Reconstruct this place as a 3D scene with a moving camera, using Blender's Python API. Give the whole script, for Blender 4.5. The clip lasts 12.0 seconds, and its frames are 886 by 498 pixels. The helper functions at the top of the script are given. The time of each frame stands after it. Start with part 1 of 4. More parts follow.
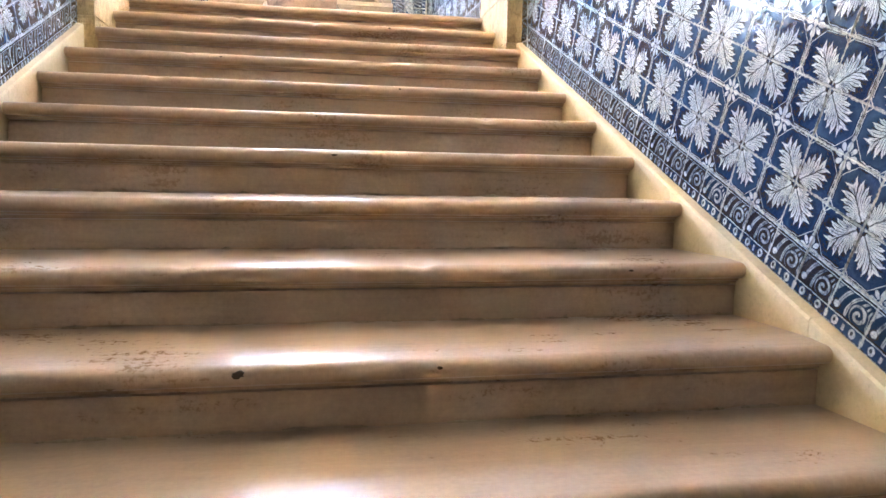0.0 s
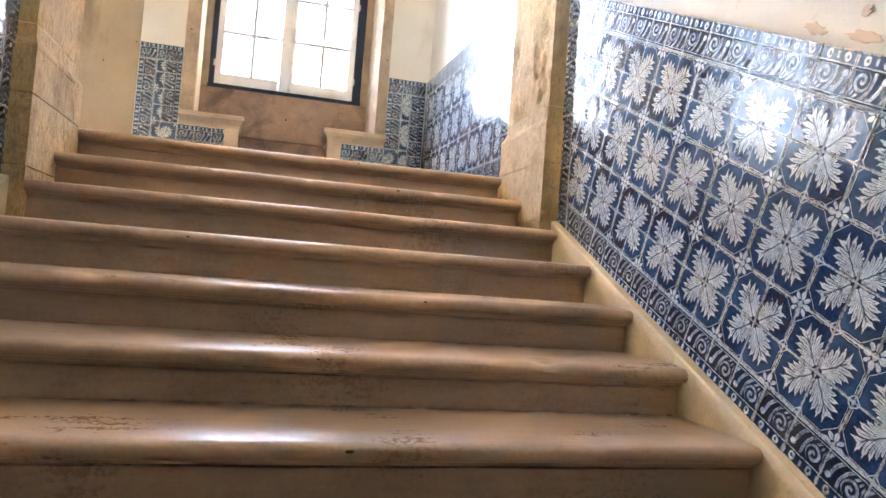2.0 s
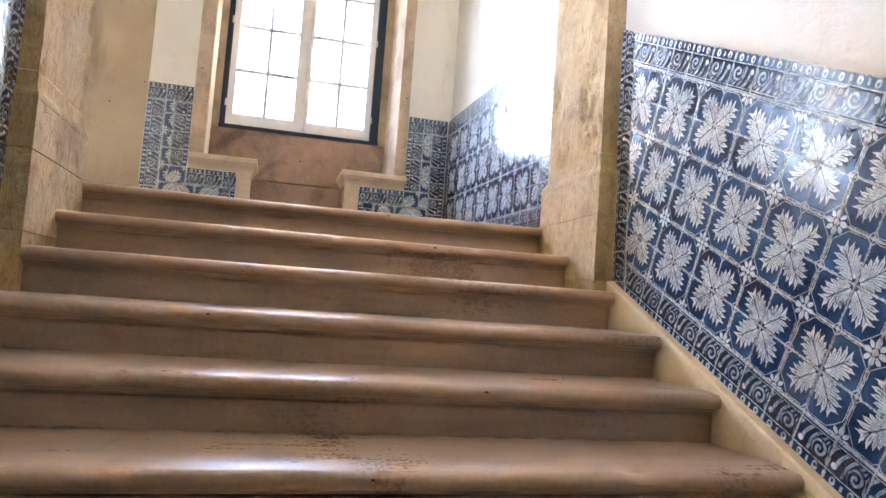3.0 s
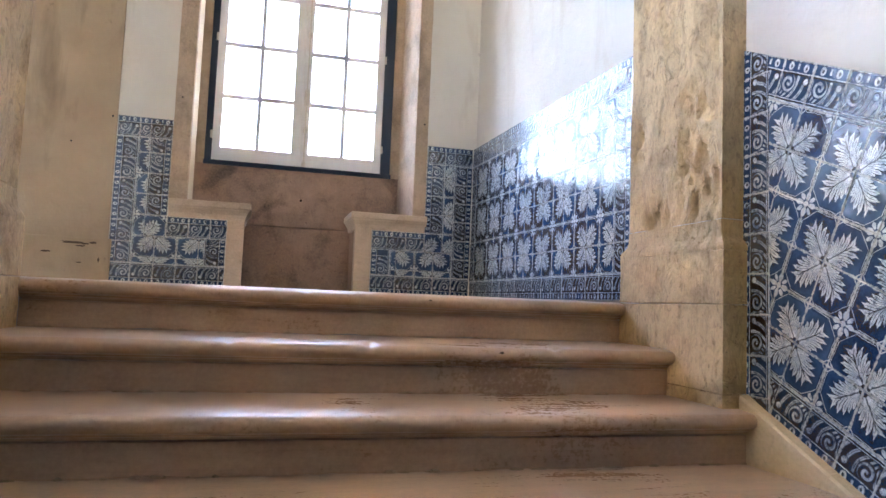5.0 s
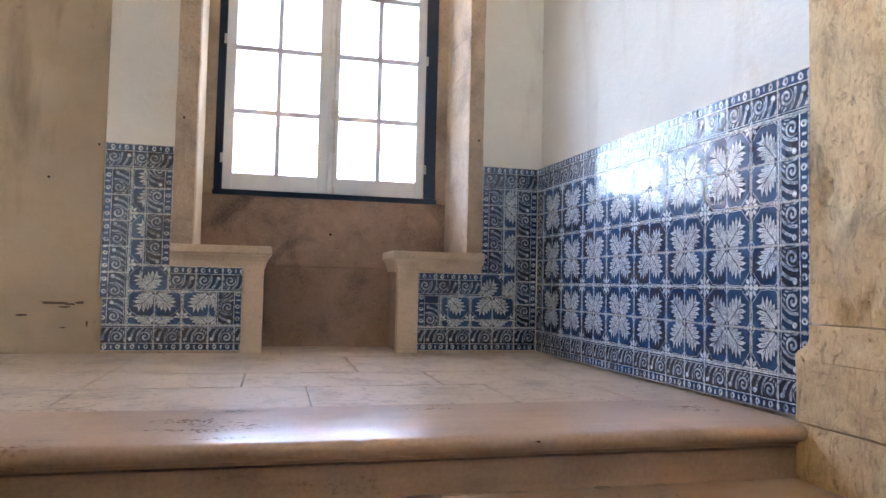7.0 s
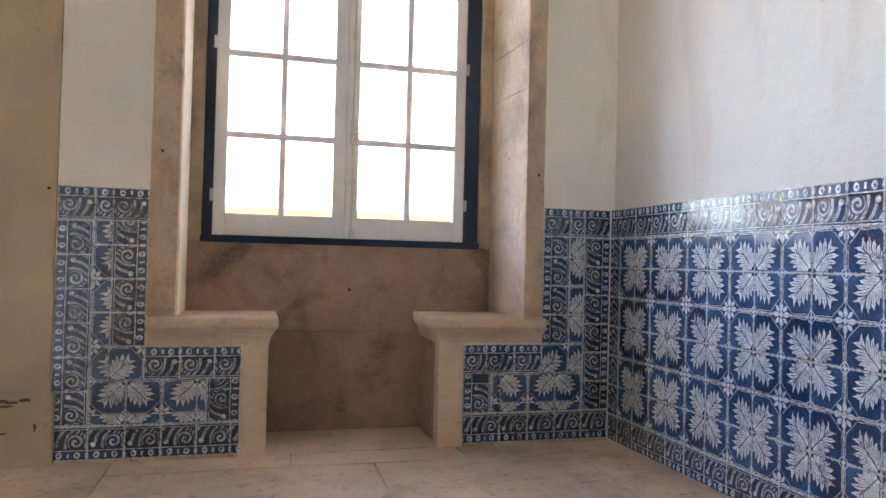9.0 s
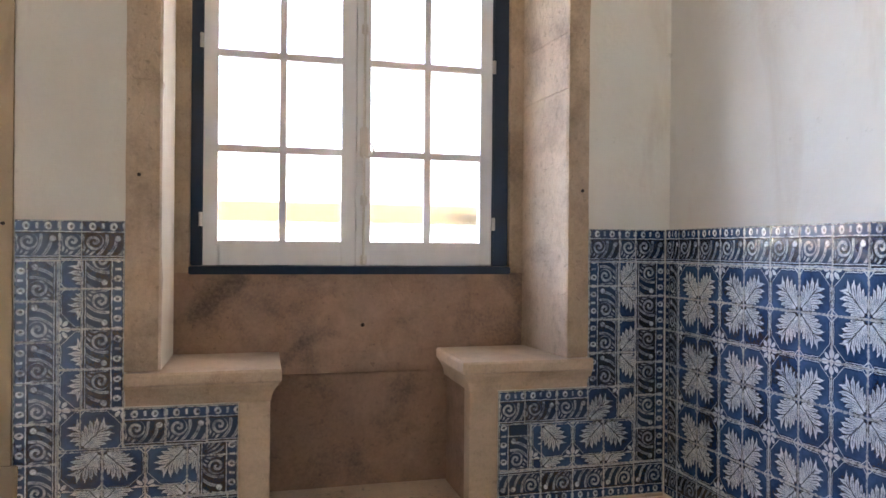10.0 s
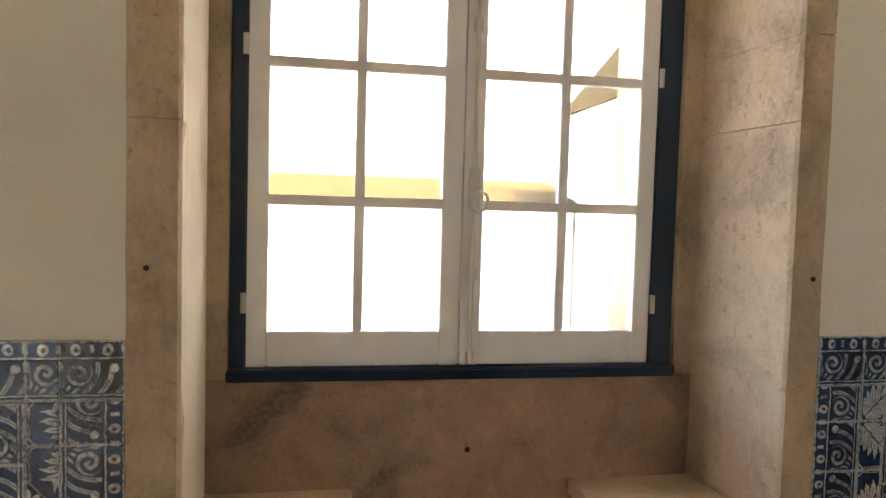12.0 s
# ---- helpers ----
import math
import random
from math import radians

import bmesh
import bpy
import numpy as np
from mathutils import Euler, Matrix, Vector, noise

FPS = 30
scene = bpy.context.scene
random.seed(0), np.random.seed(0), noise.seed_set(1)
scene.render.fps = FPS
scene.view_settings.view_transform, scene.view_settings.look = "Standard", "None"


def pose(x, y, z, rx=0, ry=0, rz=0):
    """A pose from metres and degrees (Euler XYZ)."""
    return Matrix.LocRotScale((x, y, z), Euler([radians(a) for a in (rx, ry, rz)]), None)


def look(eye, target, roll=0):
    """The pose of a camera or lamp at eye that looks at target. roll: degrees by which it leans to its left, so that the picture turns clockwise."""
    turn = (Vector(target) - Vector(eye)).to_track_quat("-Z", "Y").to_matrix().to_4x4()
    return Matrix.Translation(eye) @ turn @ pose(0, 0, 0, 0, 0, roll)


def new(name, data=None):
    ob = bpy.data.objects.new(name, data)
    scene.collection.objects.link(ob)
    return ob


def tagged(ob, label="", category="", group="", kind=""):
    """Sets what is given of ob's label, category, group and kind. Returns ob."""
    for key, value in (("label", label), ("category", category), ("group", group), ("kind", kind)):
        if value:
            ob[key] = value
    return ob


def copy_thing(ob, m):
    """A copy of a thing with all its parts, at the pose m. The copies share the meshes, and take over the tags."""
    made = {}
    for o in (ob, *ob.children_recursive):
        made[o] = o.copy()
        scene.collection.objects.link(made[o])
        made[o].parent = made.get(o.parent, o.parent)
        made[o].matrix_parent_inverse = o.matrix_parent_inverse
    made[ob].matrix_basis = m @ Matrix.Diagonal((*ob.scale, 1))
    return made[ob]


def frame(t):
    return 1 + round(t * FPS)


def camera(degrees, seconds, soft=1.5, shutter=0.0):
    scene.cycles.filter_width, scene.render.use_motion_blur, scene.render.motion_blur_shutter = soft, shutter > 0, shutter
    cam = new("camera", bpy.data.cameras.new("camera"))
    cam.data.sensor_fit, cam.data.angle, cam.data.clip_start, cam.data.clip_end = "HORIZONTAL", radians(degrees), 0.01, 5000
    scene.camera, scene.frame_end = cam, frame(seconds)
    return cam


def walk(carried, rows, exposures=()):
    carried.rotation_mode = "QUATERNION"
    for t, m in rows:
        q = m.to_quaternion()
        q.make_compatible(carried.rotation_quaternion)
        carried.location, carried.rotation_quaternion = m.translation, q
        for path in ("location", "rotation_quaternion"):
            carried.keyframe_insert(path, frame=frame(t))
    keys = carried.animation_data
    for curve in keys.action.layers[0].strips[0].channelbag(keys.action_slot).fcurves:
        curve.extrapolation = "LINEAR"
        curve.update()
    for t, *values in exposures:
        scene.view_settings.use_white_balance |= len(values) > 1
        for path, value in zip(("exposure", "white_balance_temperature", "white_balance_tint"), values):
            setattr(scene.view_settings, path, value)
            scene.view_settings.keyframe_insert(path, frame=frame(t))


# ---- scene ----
cam = camera(65.0, 12.0)
PATH = [
    (0, (0.131, 0.276, 1.266), (0.508, 2.232, 1.086), 0.9),
    (0.5, (0.082, 0.521, 1.433), (0.53, 2.467, 1.327), 2.5),
    (1, (0.053, 0.725, 1.579), (0.562, 2.659, 1.57), 3.5),
    (1.5, (0.041, 0.939, 1.723), (0.562, 2.869, 1.762), 4.2),
    (2, (-0.021, 1.173, 1.811), (0.477, 3.108, 1.892), 4.4),
    (2.5, (-0.084, 1.351, 1.938), (0.388, 3.292, 2.035), 4.2),
    (2.7, (-0.107, 1.43, 1.946), (0.371, 3.368, 2.078), 4.1),
    (4.3, (-0.173, 2.094, 2.232), (0.359, 4.013, 2.423), 3.0),
    (4.5, (-0.181, 2.186, 2.257), (0.359, 4.102, 2.446), 2.7),
    (5, (-0.21, 2.407, 2.392), (0.305, 4.333, 2.551), 2.3),
    (5.5, (-0.25, 2.613, 2.542), (0.217, 4.552, 2.689), 1.6),
    (6, (-0.268, 2.838, 2.605), (0.185, 4.781, 2.749), 1.6),
    (6.5, (-0.252, 3.043, 2.763), (0.215, 4.984, 2.891), 1.5),
    (6.7, (-0.244, 3.139, 2.786), (0.221, 5.081, 2.901), 1.3),
    (8.3, (-0.303, 3.843, 3.071), (0.195, 5.779, 3.137), 1.7),
    (8.5, (-0.362, 3.94, 3.116), (0.157, 5.87, 3.174), 1.6),
    (9, (-0.346, 4.148, 3.24), (0.162, 6.082, 3.28), 1.4),
    (9.5, (-0.31, 4.373, 3.361), (0.201, 6.306, 3.379), 1.0),
    (10, (-0.329, 4.608, 3.421), (0.17, 6.544, 3.42), 0.5),
    (10.5, (-0.365, 4.828, 3.54), (0.113, 6.77, 3.52), 0.5),
    (11, (-0.32, 5.052, 3.615), (0.105, 7.006, 3.571), 0.7),
    (11.5, (-0.347, 5.282, 3.676), (0.045, 7.241, 3.581), 1.4),
    (12, (-0.376, 5.532, 3.8), (-0.017, 7.496, 3.691), 1.6),
]
walk(cam, [(t, look(eye, target, roll)) for t, eye, target, roll in PATH],
     exposures=[(0.0, 8.45, 6900, 14), (1.0, 7.75, 7300, 15), (2.5, 7.2, 6900, 16), (4.5, 6.75, 6250, 17), (6.0, 6.38, 6250, 17), (6.5, 6.4, 6250, 17), (9.5, 6.15, 6600, 18), (11.0, 6.0, 6650, 17), (12.0, 5.75, 8100, 14)])

# ---- light ----
SUN_EL, SUN_AZ = 56.0, 92.0        # degrees; azimuth clockwise from +y
world = bpy.data.worlds.new("sky")
scene.world = world
world.use_nodes = True
wt = world.node_tree
sky = wt.nodes.new("ShaderNodeTexSky")
sky.sky_type, sky.sun_disc = "NISHITA", False
sky.air_density, sky.dust_density, sky.ozone_density = 1.0, 4.0, 0.6
sky.sun_elevation, sky.sun_rotation = radians(SUN_EL), radians(SUN_AZ)
wt.links.new(sky.outputs[0], wt.nodes["Background"].inputs[0])
wt.nodes["Background"].inputs[1].default_value = 0.15
sun = new("sun", bpy.data.lights.new("sun", "SUN"))
sun.data.energy, sun.data.angle, sun.data.color = 1.5, radians(10), (1.0, 0.95, 0.87)
sd = Vector((math.sin(radians(SUN_AZ)) * math.cos(radians(SUN_EL)), math.cos(radians(SUN_AZ)) * math.cos(radians(SUN_EL)), math.sin(radians(SUN_EL))))
sun.matrix_world = look(sd * 20, (0, 0, 0))


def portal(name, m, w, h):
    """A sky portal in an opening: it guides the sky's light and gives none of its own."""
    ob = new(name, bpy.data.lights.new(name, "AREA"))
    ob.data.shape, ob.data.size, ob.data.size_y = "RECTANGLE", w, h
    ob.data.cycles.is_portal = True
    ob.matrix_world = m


portal("window_portal", look((0.05, 7.66, 4.4), (0.05, 0, 4.4)), 1.35, 2.3)
# for an unseen opening in the left stair wall, added to light the treads
portal("added_opening_portal", look((-1.48, 3.4, 4.9), (2, 3.4, 4.9)), 1.2, 1.5)
portal("second_window_portal", look((-2.85, 7.66, 4.4), (-2.85, 0, 4.4)), 1.35, 2.3)

# ---- plan, in metres ----
RISE, TREAD, TOP_Y, FLOOR = 0.172, 0.361, 5.036, 2.432
WALL_Y, GLASS_Y, CEIL = 7.117, 7.545, 6.4
T = 0.1325                             # a glazed tile


def right_x(y):
    return 1.448 - 0.030 * (y - 2.5)    # tile face of the stair's right-hand wall


def land_x(y):
    return 1.318 - 0.034 * (y - 5.0)    # tile face of the landing's right-hand wall


LEFT_X = -1.062


# ---- node helpers ----
class Ex:
    """A number in a node tree, with arithmetic."""
    def __init__(self, nt, s):
        self.nt, self.s = nt, s

    def op(self, kind, *others):
        n = self.nt.nodes.new("ShaderNodeMath")
        n.operation = kind
        for i, v in enumerate((self, *others)):
            if isinstance(v, Ex):
                self.nt.links.new(v.s, n.inputs[i])
            else:
                n.inputs[i].default_value = v
        return Ex(self.nt, n.outputs[0])

    def __add__(self, o): return self.op("ADD", o)
    def __sub__(self, o): return self.op("SUBTRACT", o)
    def __rsub__(self, o): return (self * -1.0) + o
    def __mul__(self, o): return self.op("MULTIPLY", o)
    def __truediv__(self, o): return self.op("DIVIDE", o)
    def abs(self): return self.op("ABSOLUTE")
    def frac(self): return self.op("FRACT")
    def sqrt(self): return self.op("SQRT")
    def min(self, o): return self.op("MINIMUM", o)
    def max(self, o): return self.op("MAXIMUM", o)
    def clamp(self): return self.op("MAXIMUM", 0.0).op("MINIMUM", 1.0)

    def below(self, edge, soft=0.02):
        """1 where the number is under edge, fading over soft."""
        return ((edge - self) / soft + 0.5).clamp() if isinstance(edge, (int, float)) else ((edge - self) / soft + 0.5).clamp()

    def band(self, a, b, soft=0.015):
        return self.below(b, soft) * (1.0 - self.below(a, soft))


class Mat:
    def __init__(self, name, rough=0.8, metal=0.0):
        self.m = bpy.data.materials.new(name)
        self.m.use_nodes = True
        self.nt = self.m.node_tree
        self.b = self.nt.nodes["Principled BSDF"]
        self.b.inputs["Roughness"].default_value = rough
        self.b.inputs["Metallic"].default_value = metal
        self.pos = self.nt.nodes.new("ShaderNodeNewGeometry").outputs["Position"]
        self.rnd = Ex(self.nt, self.nt.nodes.new("ShaderNodeObjectInfo").outputs["Random"])

    def noise(self, scale, detail=4.0, rough=0.55, stretch=None, vec=None, warp=0.0):
        v = vec or self.pos
        if stretch:
            mp = self.nt.nodes.new("ShaderNodeMapping")
            mp.inputs["Scale"].default_value = stretch
            self.nt.links.new(v, mp.inputs["Vector"])
            v = mp.outputs[0]
        n = self.nt.nodes.new("ShaderNodeTexNoise")
        n.inputs["Scale"].default_value, n.inputs["Detail"].default_value = scale, detail
        n.inputs["Roughness"].default_value, n.inputs["Distortion"].default_value = rough, warp
        self.nt.links.new(v, n.inputs["Vector"])
        return Ex(self.nt, n.outputs["Fac"])

    def axis(self, k):
        n = self.nt.nodes.new("ShaderNodeSeparateXYZ")
        self.nt.links.new(self.pos, n.inputs[0])
        return Ex(self.nt, n.outputs[k])

    def uv(self):
        t = self.nt.nodes.new("ShaderNodeUVMap")
        n = self.nt.nodes.new("ShaderNodeSeparateXYZ")
        self.nt.links.new(t.outputs[0], n.inputs[0])
        return Ex(self.nt, n.outputs[0]), Ex(self.nt, n.outputs[1])

    def mix(self, fac, a, b):
        n = self.nt.nodes.new("ShaderNodeMix")
        n.data_type = "RGBA"
        for i, v in ((0, fac), (6, a), (7, b)):
            if isinstance(v, Ex):
                self.nt.links.new(v.s, n.inputs[i])
            elif isinstance(v, (int, float)):
                n.inputs[i].default_value = v
            elif isinstance(v, tuple):
                n.inputs[i].default_value = (*v, 1)
            else:
                self.nt.links.new(v, n.inputs[i])
        return n.outputs[2]

    def colour(self, c):
        if isinstance(c, tuple):
            self.b.inputs["Base Color"].default_value = (*c, 1)
        else:
            self.nt.links.new(c, self.b.inputs["Base Color"])
        return self

    def rough(self, e):
        self.nt.links.new(e.s, self.b.inputs["Roughness"])
        return self

    def bump(self, e, dist, strength=1.0):
        n = self.nt.nodes.new("ShaderNodeBump")
        n.inputs["Strength"].default_value, n.inputs["Distance"].default_value = strength, dist
        self.nt.links.new(e.s, n.inputs["Height"])
        self.nt.links.new(n.outputs[0], self.b.inputs["Normal"])
        return self


def sharpen(e, lo, hi):
    return ((e - lo) / (hi - lo)).clamp()


def stone(name, light, dark, stain, rough=0.55, pits=0.5, vein=(1, 1, 3), relief=1.0, cracks=0.0, crackway=(1, 1, 1), stains=0.55, gloss=0.22, tool=0.0):
    """Worn limestone: broad clouds, bedding streaks, tool marks, small pits and dark stains."""
    m = Mat(name)
    cloud = m.noise(2.2, 5)
    streak = m.noise(9, 6, 0.65, vein, warp=0.4)
    fine = m.noise(70, 5, 0.7)
    pit = m.noise(38, 3, 0.6)
    speck = m.noise(150, 2, 0.6)
    spots = sharpen(m.noise(4.5, 5, 0.52, warp=0.5), 0.50, 0.72)
    c = m.mix(sharpen(cloud * 0.5 + streak * 0.5, 0.34, 0.66), dark, light)
    c = m.mix(spots * stains, c, stain)
    c = m.mix(sharpen(fine, 0.38, 0.68) * 0.30, c, tuple(min(1, 1.35 * x) for x in light))
    c = m.mix(m.rnd * 0.3, c, dark)
    holes = (sharpen(pit, 0.40, 0.30) + sharpen(speck, 0.34, 0.26) * 0.7).clamp()
    c = m.mix(holes * 0.6 * pits, c, tuple(0.35 * x for x in stain))
    crack = (1.0 - sharpen((m.noise(3.2, 6, 0.6, crackway, warp=0.6) - 0.5).abs(), 0.001, 0.010)) * sharpen(m.noise(1.9, 3), 0.50, 0.60) * cracks
    c = m.mix(crack * 0.75, c, tuple(0.3 * x for x in stain))
    h = streak * 0.45 * relief + fine * 0.30 * relief - holes * 0.9 * pits + cloud * 0.5 * relief * relief - crack * 1.2
    if tool:
        mark = m.noise(48, 4, 0.65, (1, 1, 0.35), warp=0.9)
        scar = sharpen(m.noise(7, 6, 0.75, (1, 1.3, 0.8), warp=1.4), 0.54, 0.66)
        c = m.mix(sharpen(mark, 0.50, 0.34) * 0.25 * tool, c, stain)
        c = m.mix(scar * 0.18 * tool, c, tuple(min(1, 1.15 * x) for x in light))
        h = h + mark * 0.8 * tool - scar * 0.8 * tool
    m.colour(c)
    m.rough((cloud * gloss + fine * 0.10 + streak * 0.08 + (rough - 0.20)).clamp())
    m.bump(h, 0.006)
    return m.m


def plaster(name, base, tint, dirt, scale=1.3, dirty=0.5):
    m = Mat(name, 0.85)
    big = m.noise(scale, 6, 0.6)
    drip = m.noise(5, 5, 0.6, (1, 1, 0.25), warp=0.5)
    fine = m.noise(45, 6, 0.7)
    c = m.mix(sharpen(big, 0.35, 0.65), base, tint)
    c = m.mix(sharpen(drip, 0.56, 0.78) * dirty, c, dirt)
    c = m.mix(sharpen(m.noise(14, 5, 0.7), 0.66, 0.74) * dirty * 0.6, c, tuple(0.6 * x for x in dirt))
    m.colour(c)
    m.bump(big * 1.2 + fine * 0.35 + m.noise(9, 4) * 0.8, 0.006)
    return m.m


WHITE, WASH, COBALT, NIGHT = (0.78, 0.81, 0.81), (0.044, 0.098, 0.195), (0.0068, 0.0235, 0.084), (0.0018, 0.005, 0.014)


def glaze(m, white, dark, line):
    """Tin glaze: white where white is 1, brushed cobalt elsewhere, darkest along dark."""
    brush = m.noise(34, 5, 0.65, warp=0.6)
    pool = m.noise(7, 3)
    blue = m.mix(sharpen(brush * 0.7 + pool * 0.6 + m.rnd * 0.40, 0.62, 1.08), COBALT, WASH)
    blue = m.mix(sharpen(m.noise(120, 4, 0.7, warp=1.2), 0.48, 0.66) * 0.5, blue, WASH)
    blue = m.mix(dark, blue, NIGHT)
    cream = m.mix(sharpen(m.noise(46, 5, 0.7), 0.38, 0.75), WHITE, (0.36, 0.44, 0.53))
    streak = m.noise(62, 4, 0.7, warp=1.6)
    c = m.mix((white * sharpen(brush * 0.5 + streak * 0.5 + m.rnd * 0.06, 0.35, 0.52)).clamp(), blue, cream)
    c = m.mix((line * 0.85).clamp(), c, NIGHT)
    eu, ev = m.uv()
    eu, ev = eu.frac(), ev.frac()
    rim = eu.min(1.0 - eu).min(ev.min(1.0 - ev))
    wear = rim.below((m.noise(85, 4, 0.7) - 0.42).max(0.0) * 0.13, 0.02)
    c = m.mix(wear * 0.8, c, (0.62, 0.63, 0.60))
    chips = sharpen(m.noise(24, 4, 0.7, warp=1.0), 0.72, 0.75) * sharpen(m.noise(3, 2), 0.5, 0.6)
    c = m.mix(chips, c, (0.52, 0.42, 0.31))
    m.colour(c)
    m.rough(sharpen(m.noise(20, 5, 0.7), 0.40, 0.9) * 0.13 + 0.045 + chips * 0.5)
    m.b.inputs["IOR"].default_value = 1.8
    m.bump(m.noise(11, 3) * 0.8 + brush * 0.16 + white * 0.10 - chips * 0.6, 0.004)
    return m.m


def leaf_tile():
    """A quarter of a four-leaved flower about the corner (0, 0), with a quarter rosette at (1, 1)."""
    m = Mat("leaf_tile_glaze")
    u, v = m.uv()
    wob = m.noise(60, 3) - 0.5
    wob2 = m.noise(21, 2) - 0.5
    u, v = u + wob * 0.055 + wob2 * 0.045, v + wob2 * 0.045 - wob * 0.055
    p, q = (u + v) * 0.7071, (u - v).abs() * 0.7071
    lo, hi = u.min(v), u.max(v)
    # a fan of seven pointed lobes with toothed ends
    x = p - 0.07
    r = (x * x + q * q).sqrt()
    th = q.op("ARCTAN2", x)
    span = (th * 1.30).min(1.55).op("COSINE").max(0.0).op("POWER", 1.05) * 0.92
    k = (th - r * 0.75) / 0.25 + 0.5
    f = ((k.frac() - 0.5) * 2.0).abs()
    g = (((k * 3.0).frac() - 0.5) * 2.0).abs()
    rho = r / span.max(0.02)
    lobe = rho.below(1.02 - f * f * 0.40 - g * 0.10, 0.06) * (1.0 - lo.below(0.022, 0.02)) * (1.0 - r.below(0.05, 0.02))
    slit = f.op("SUBTRACT", 0.92 - rho * 0.16).max(0.0).op("DIVIDE", 0.10).clamp() * rho.band(0.20, 1.1, 0.10)
    lobe = lobe * (1.0 - slit)
    vein = (f.below(0.17, 0.16) + f.band(0.46, 0.60, 0.12) * 0.7) * rho.band(0.20, 0.82, 0.14) * 0.9
    rib = q.below(0.016, 0.016) * p.band(0.12, 0.74, 0.05)
    shade = lo.below(0.075, 0.05) * hi.band(0.06, 0.36, 0.06)
    d = 1.0 - hi
    a, b = 1.0 - u, 1.0 - v
    s = a + b
    bar = d.band(0.032, 0.046, 0.012) * lo.band(0.13, 0.62)
    barline = (d.below(0.030, 0.012) * 0.8 + d.band(0.056, 0.080, 0.014) * 0.6) * lo.band(0.13, 0.66)
    dia = (lo + d).band(0.110, 0.145, 0.02) + (lo + d).below(0.035, 0.02)
    bracket = s.band(0.400, 0.424, 0.016) * a.min(b).band(0.04, 1.0, 0.02)
    rr = (a * a + b * b).sqrt()
    ph = b.op("ARCTAN2", a)
    pet = (ph * 4.0 + 1.5708).op("SINE").abs()
    petal = rr.below(pet * 0.13 + 0.135, 0.03) * (1.0 - rr.below(0.09, 0.02)) * pet.op("SUBTRACT", 0.22).op("DIVIDE", 0.3).clamp()
    eye = rr.below(0.045, 0.02)
    white = (lobe + bar + dia * 0.9 + bracket * 0.8 + petal * 0.9 + eye).clamp()
    halo = (rho.below(1.18, 0.25) * (1.0 - lobe) * 0.30 + shade * 0.8 + s.below(0.40, 0.03) * (1.0 - petal) * 0.35).clamp()
    return glaze(m, white, halo, (vein + rib + barline + slit * rho.below(0.95, 0.1) * 0.7).clamp())


def border_tile():
    """A curling leaf scroll inside (v near 0), a row of beads outside (v near 1)."""
    m = Mat("border_tile_glaze")
    u, v = m.uv()
    wob = m.noise(60, 3) - 0.5
    wob2 = m.noise(19, 2) - 0.5
    u, v = u + wob * 0.045 + wob2 * 0.04, v + wob * 0.035 - wob2 * 0.03
    k = ((u * 2.0).frac() - 0.5) * 0.5
    e = ((k / 0.085) * (k / 0.085) + ((v - 0.86) / 0.10) * ((v - 0.86) / 0.10)).sqrt()
    bead = e.below(1.0, 0.25)
    dot = (((k - 0.010) / 0.034) * ((k - 0.010) / 0.034) + ((v - 0.855) / 0.045) * ((v - 0.855) / 0.045)).below(1.0, 0.4)
    tick = (k.abs() - 0.25).abs().below(0.030, 0.03) * v.band(0.80, 0.94)
    lines = v.band(0.705, 0.735) + v.band(0.015, 0.045) + v.band(0.085, 0.108)
    dark = v.band(0.670, 0.705) + v.band(0.048, 0.083) + v.band(0.975, 1.1)
    # the scroll's head
    a, b = u - 0.30, v - 0.47
    r = (a * a + b * b).sqrt()
    th = b.op("ARCTAN2", a)
    head = ((r / 0.150 - th / 6.2832).frac() - 0.5).abs().below(0.24, 0.14) * r.below(0.215, 0.03)
    # strokes that sweep out from under it, thick to thin
    c, d = u + 0.10, v - 0.02
    rr = (c * c + d * d * 1.6).sqrt()
    al = d.op("ARCTAN2", c)
    ray = ((al - rr * 0.95) * 3.3 + 0.35).frac()
    rays = (ray - 0.5).abs().below(0.27 - rr * 0.10, 0.10) * rr.band(0.30, 1.12, 0.08) * v.band(0.13, 0.66, 0.03) * (1.0 - r.below(0.25, 0.03))
    core = (ray - 0.5).abs().below(0.045, 0.05) * rays * rr.band(0.45, 1.0, 0.1) * 0.7
    bud = ((u - 0.86) * (u - 0.86) + (v - 0.55) * (v - 0.55)).sqrt()
    white = ((bead + tick + lines + bud.below(0.075, 0.03)).clamp() + (head + rays) * 0.72).clamp()
    white = white * sharpen(m.noise(30, 4, 0.7, warp=1.2), 0.26, 0.56)
    return glaze(m, white, (v.band(0.72, 1.0) * 0.35 + v.band(0.11, 0.68) * 0.6).clamp(), (dot + dark + core + bud.band(0.075, 0.11, 0.03) * 0.5).clamp())


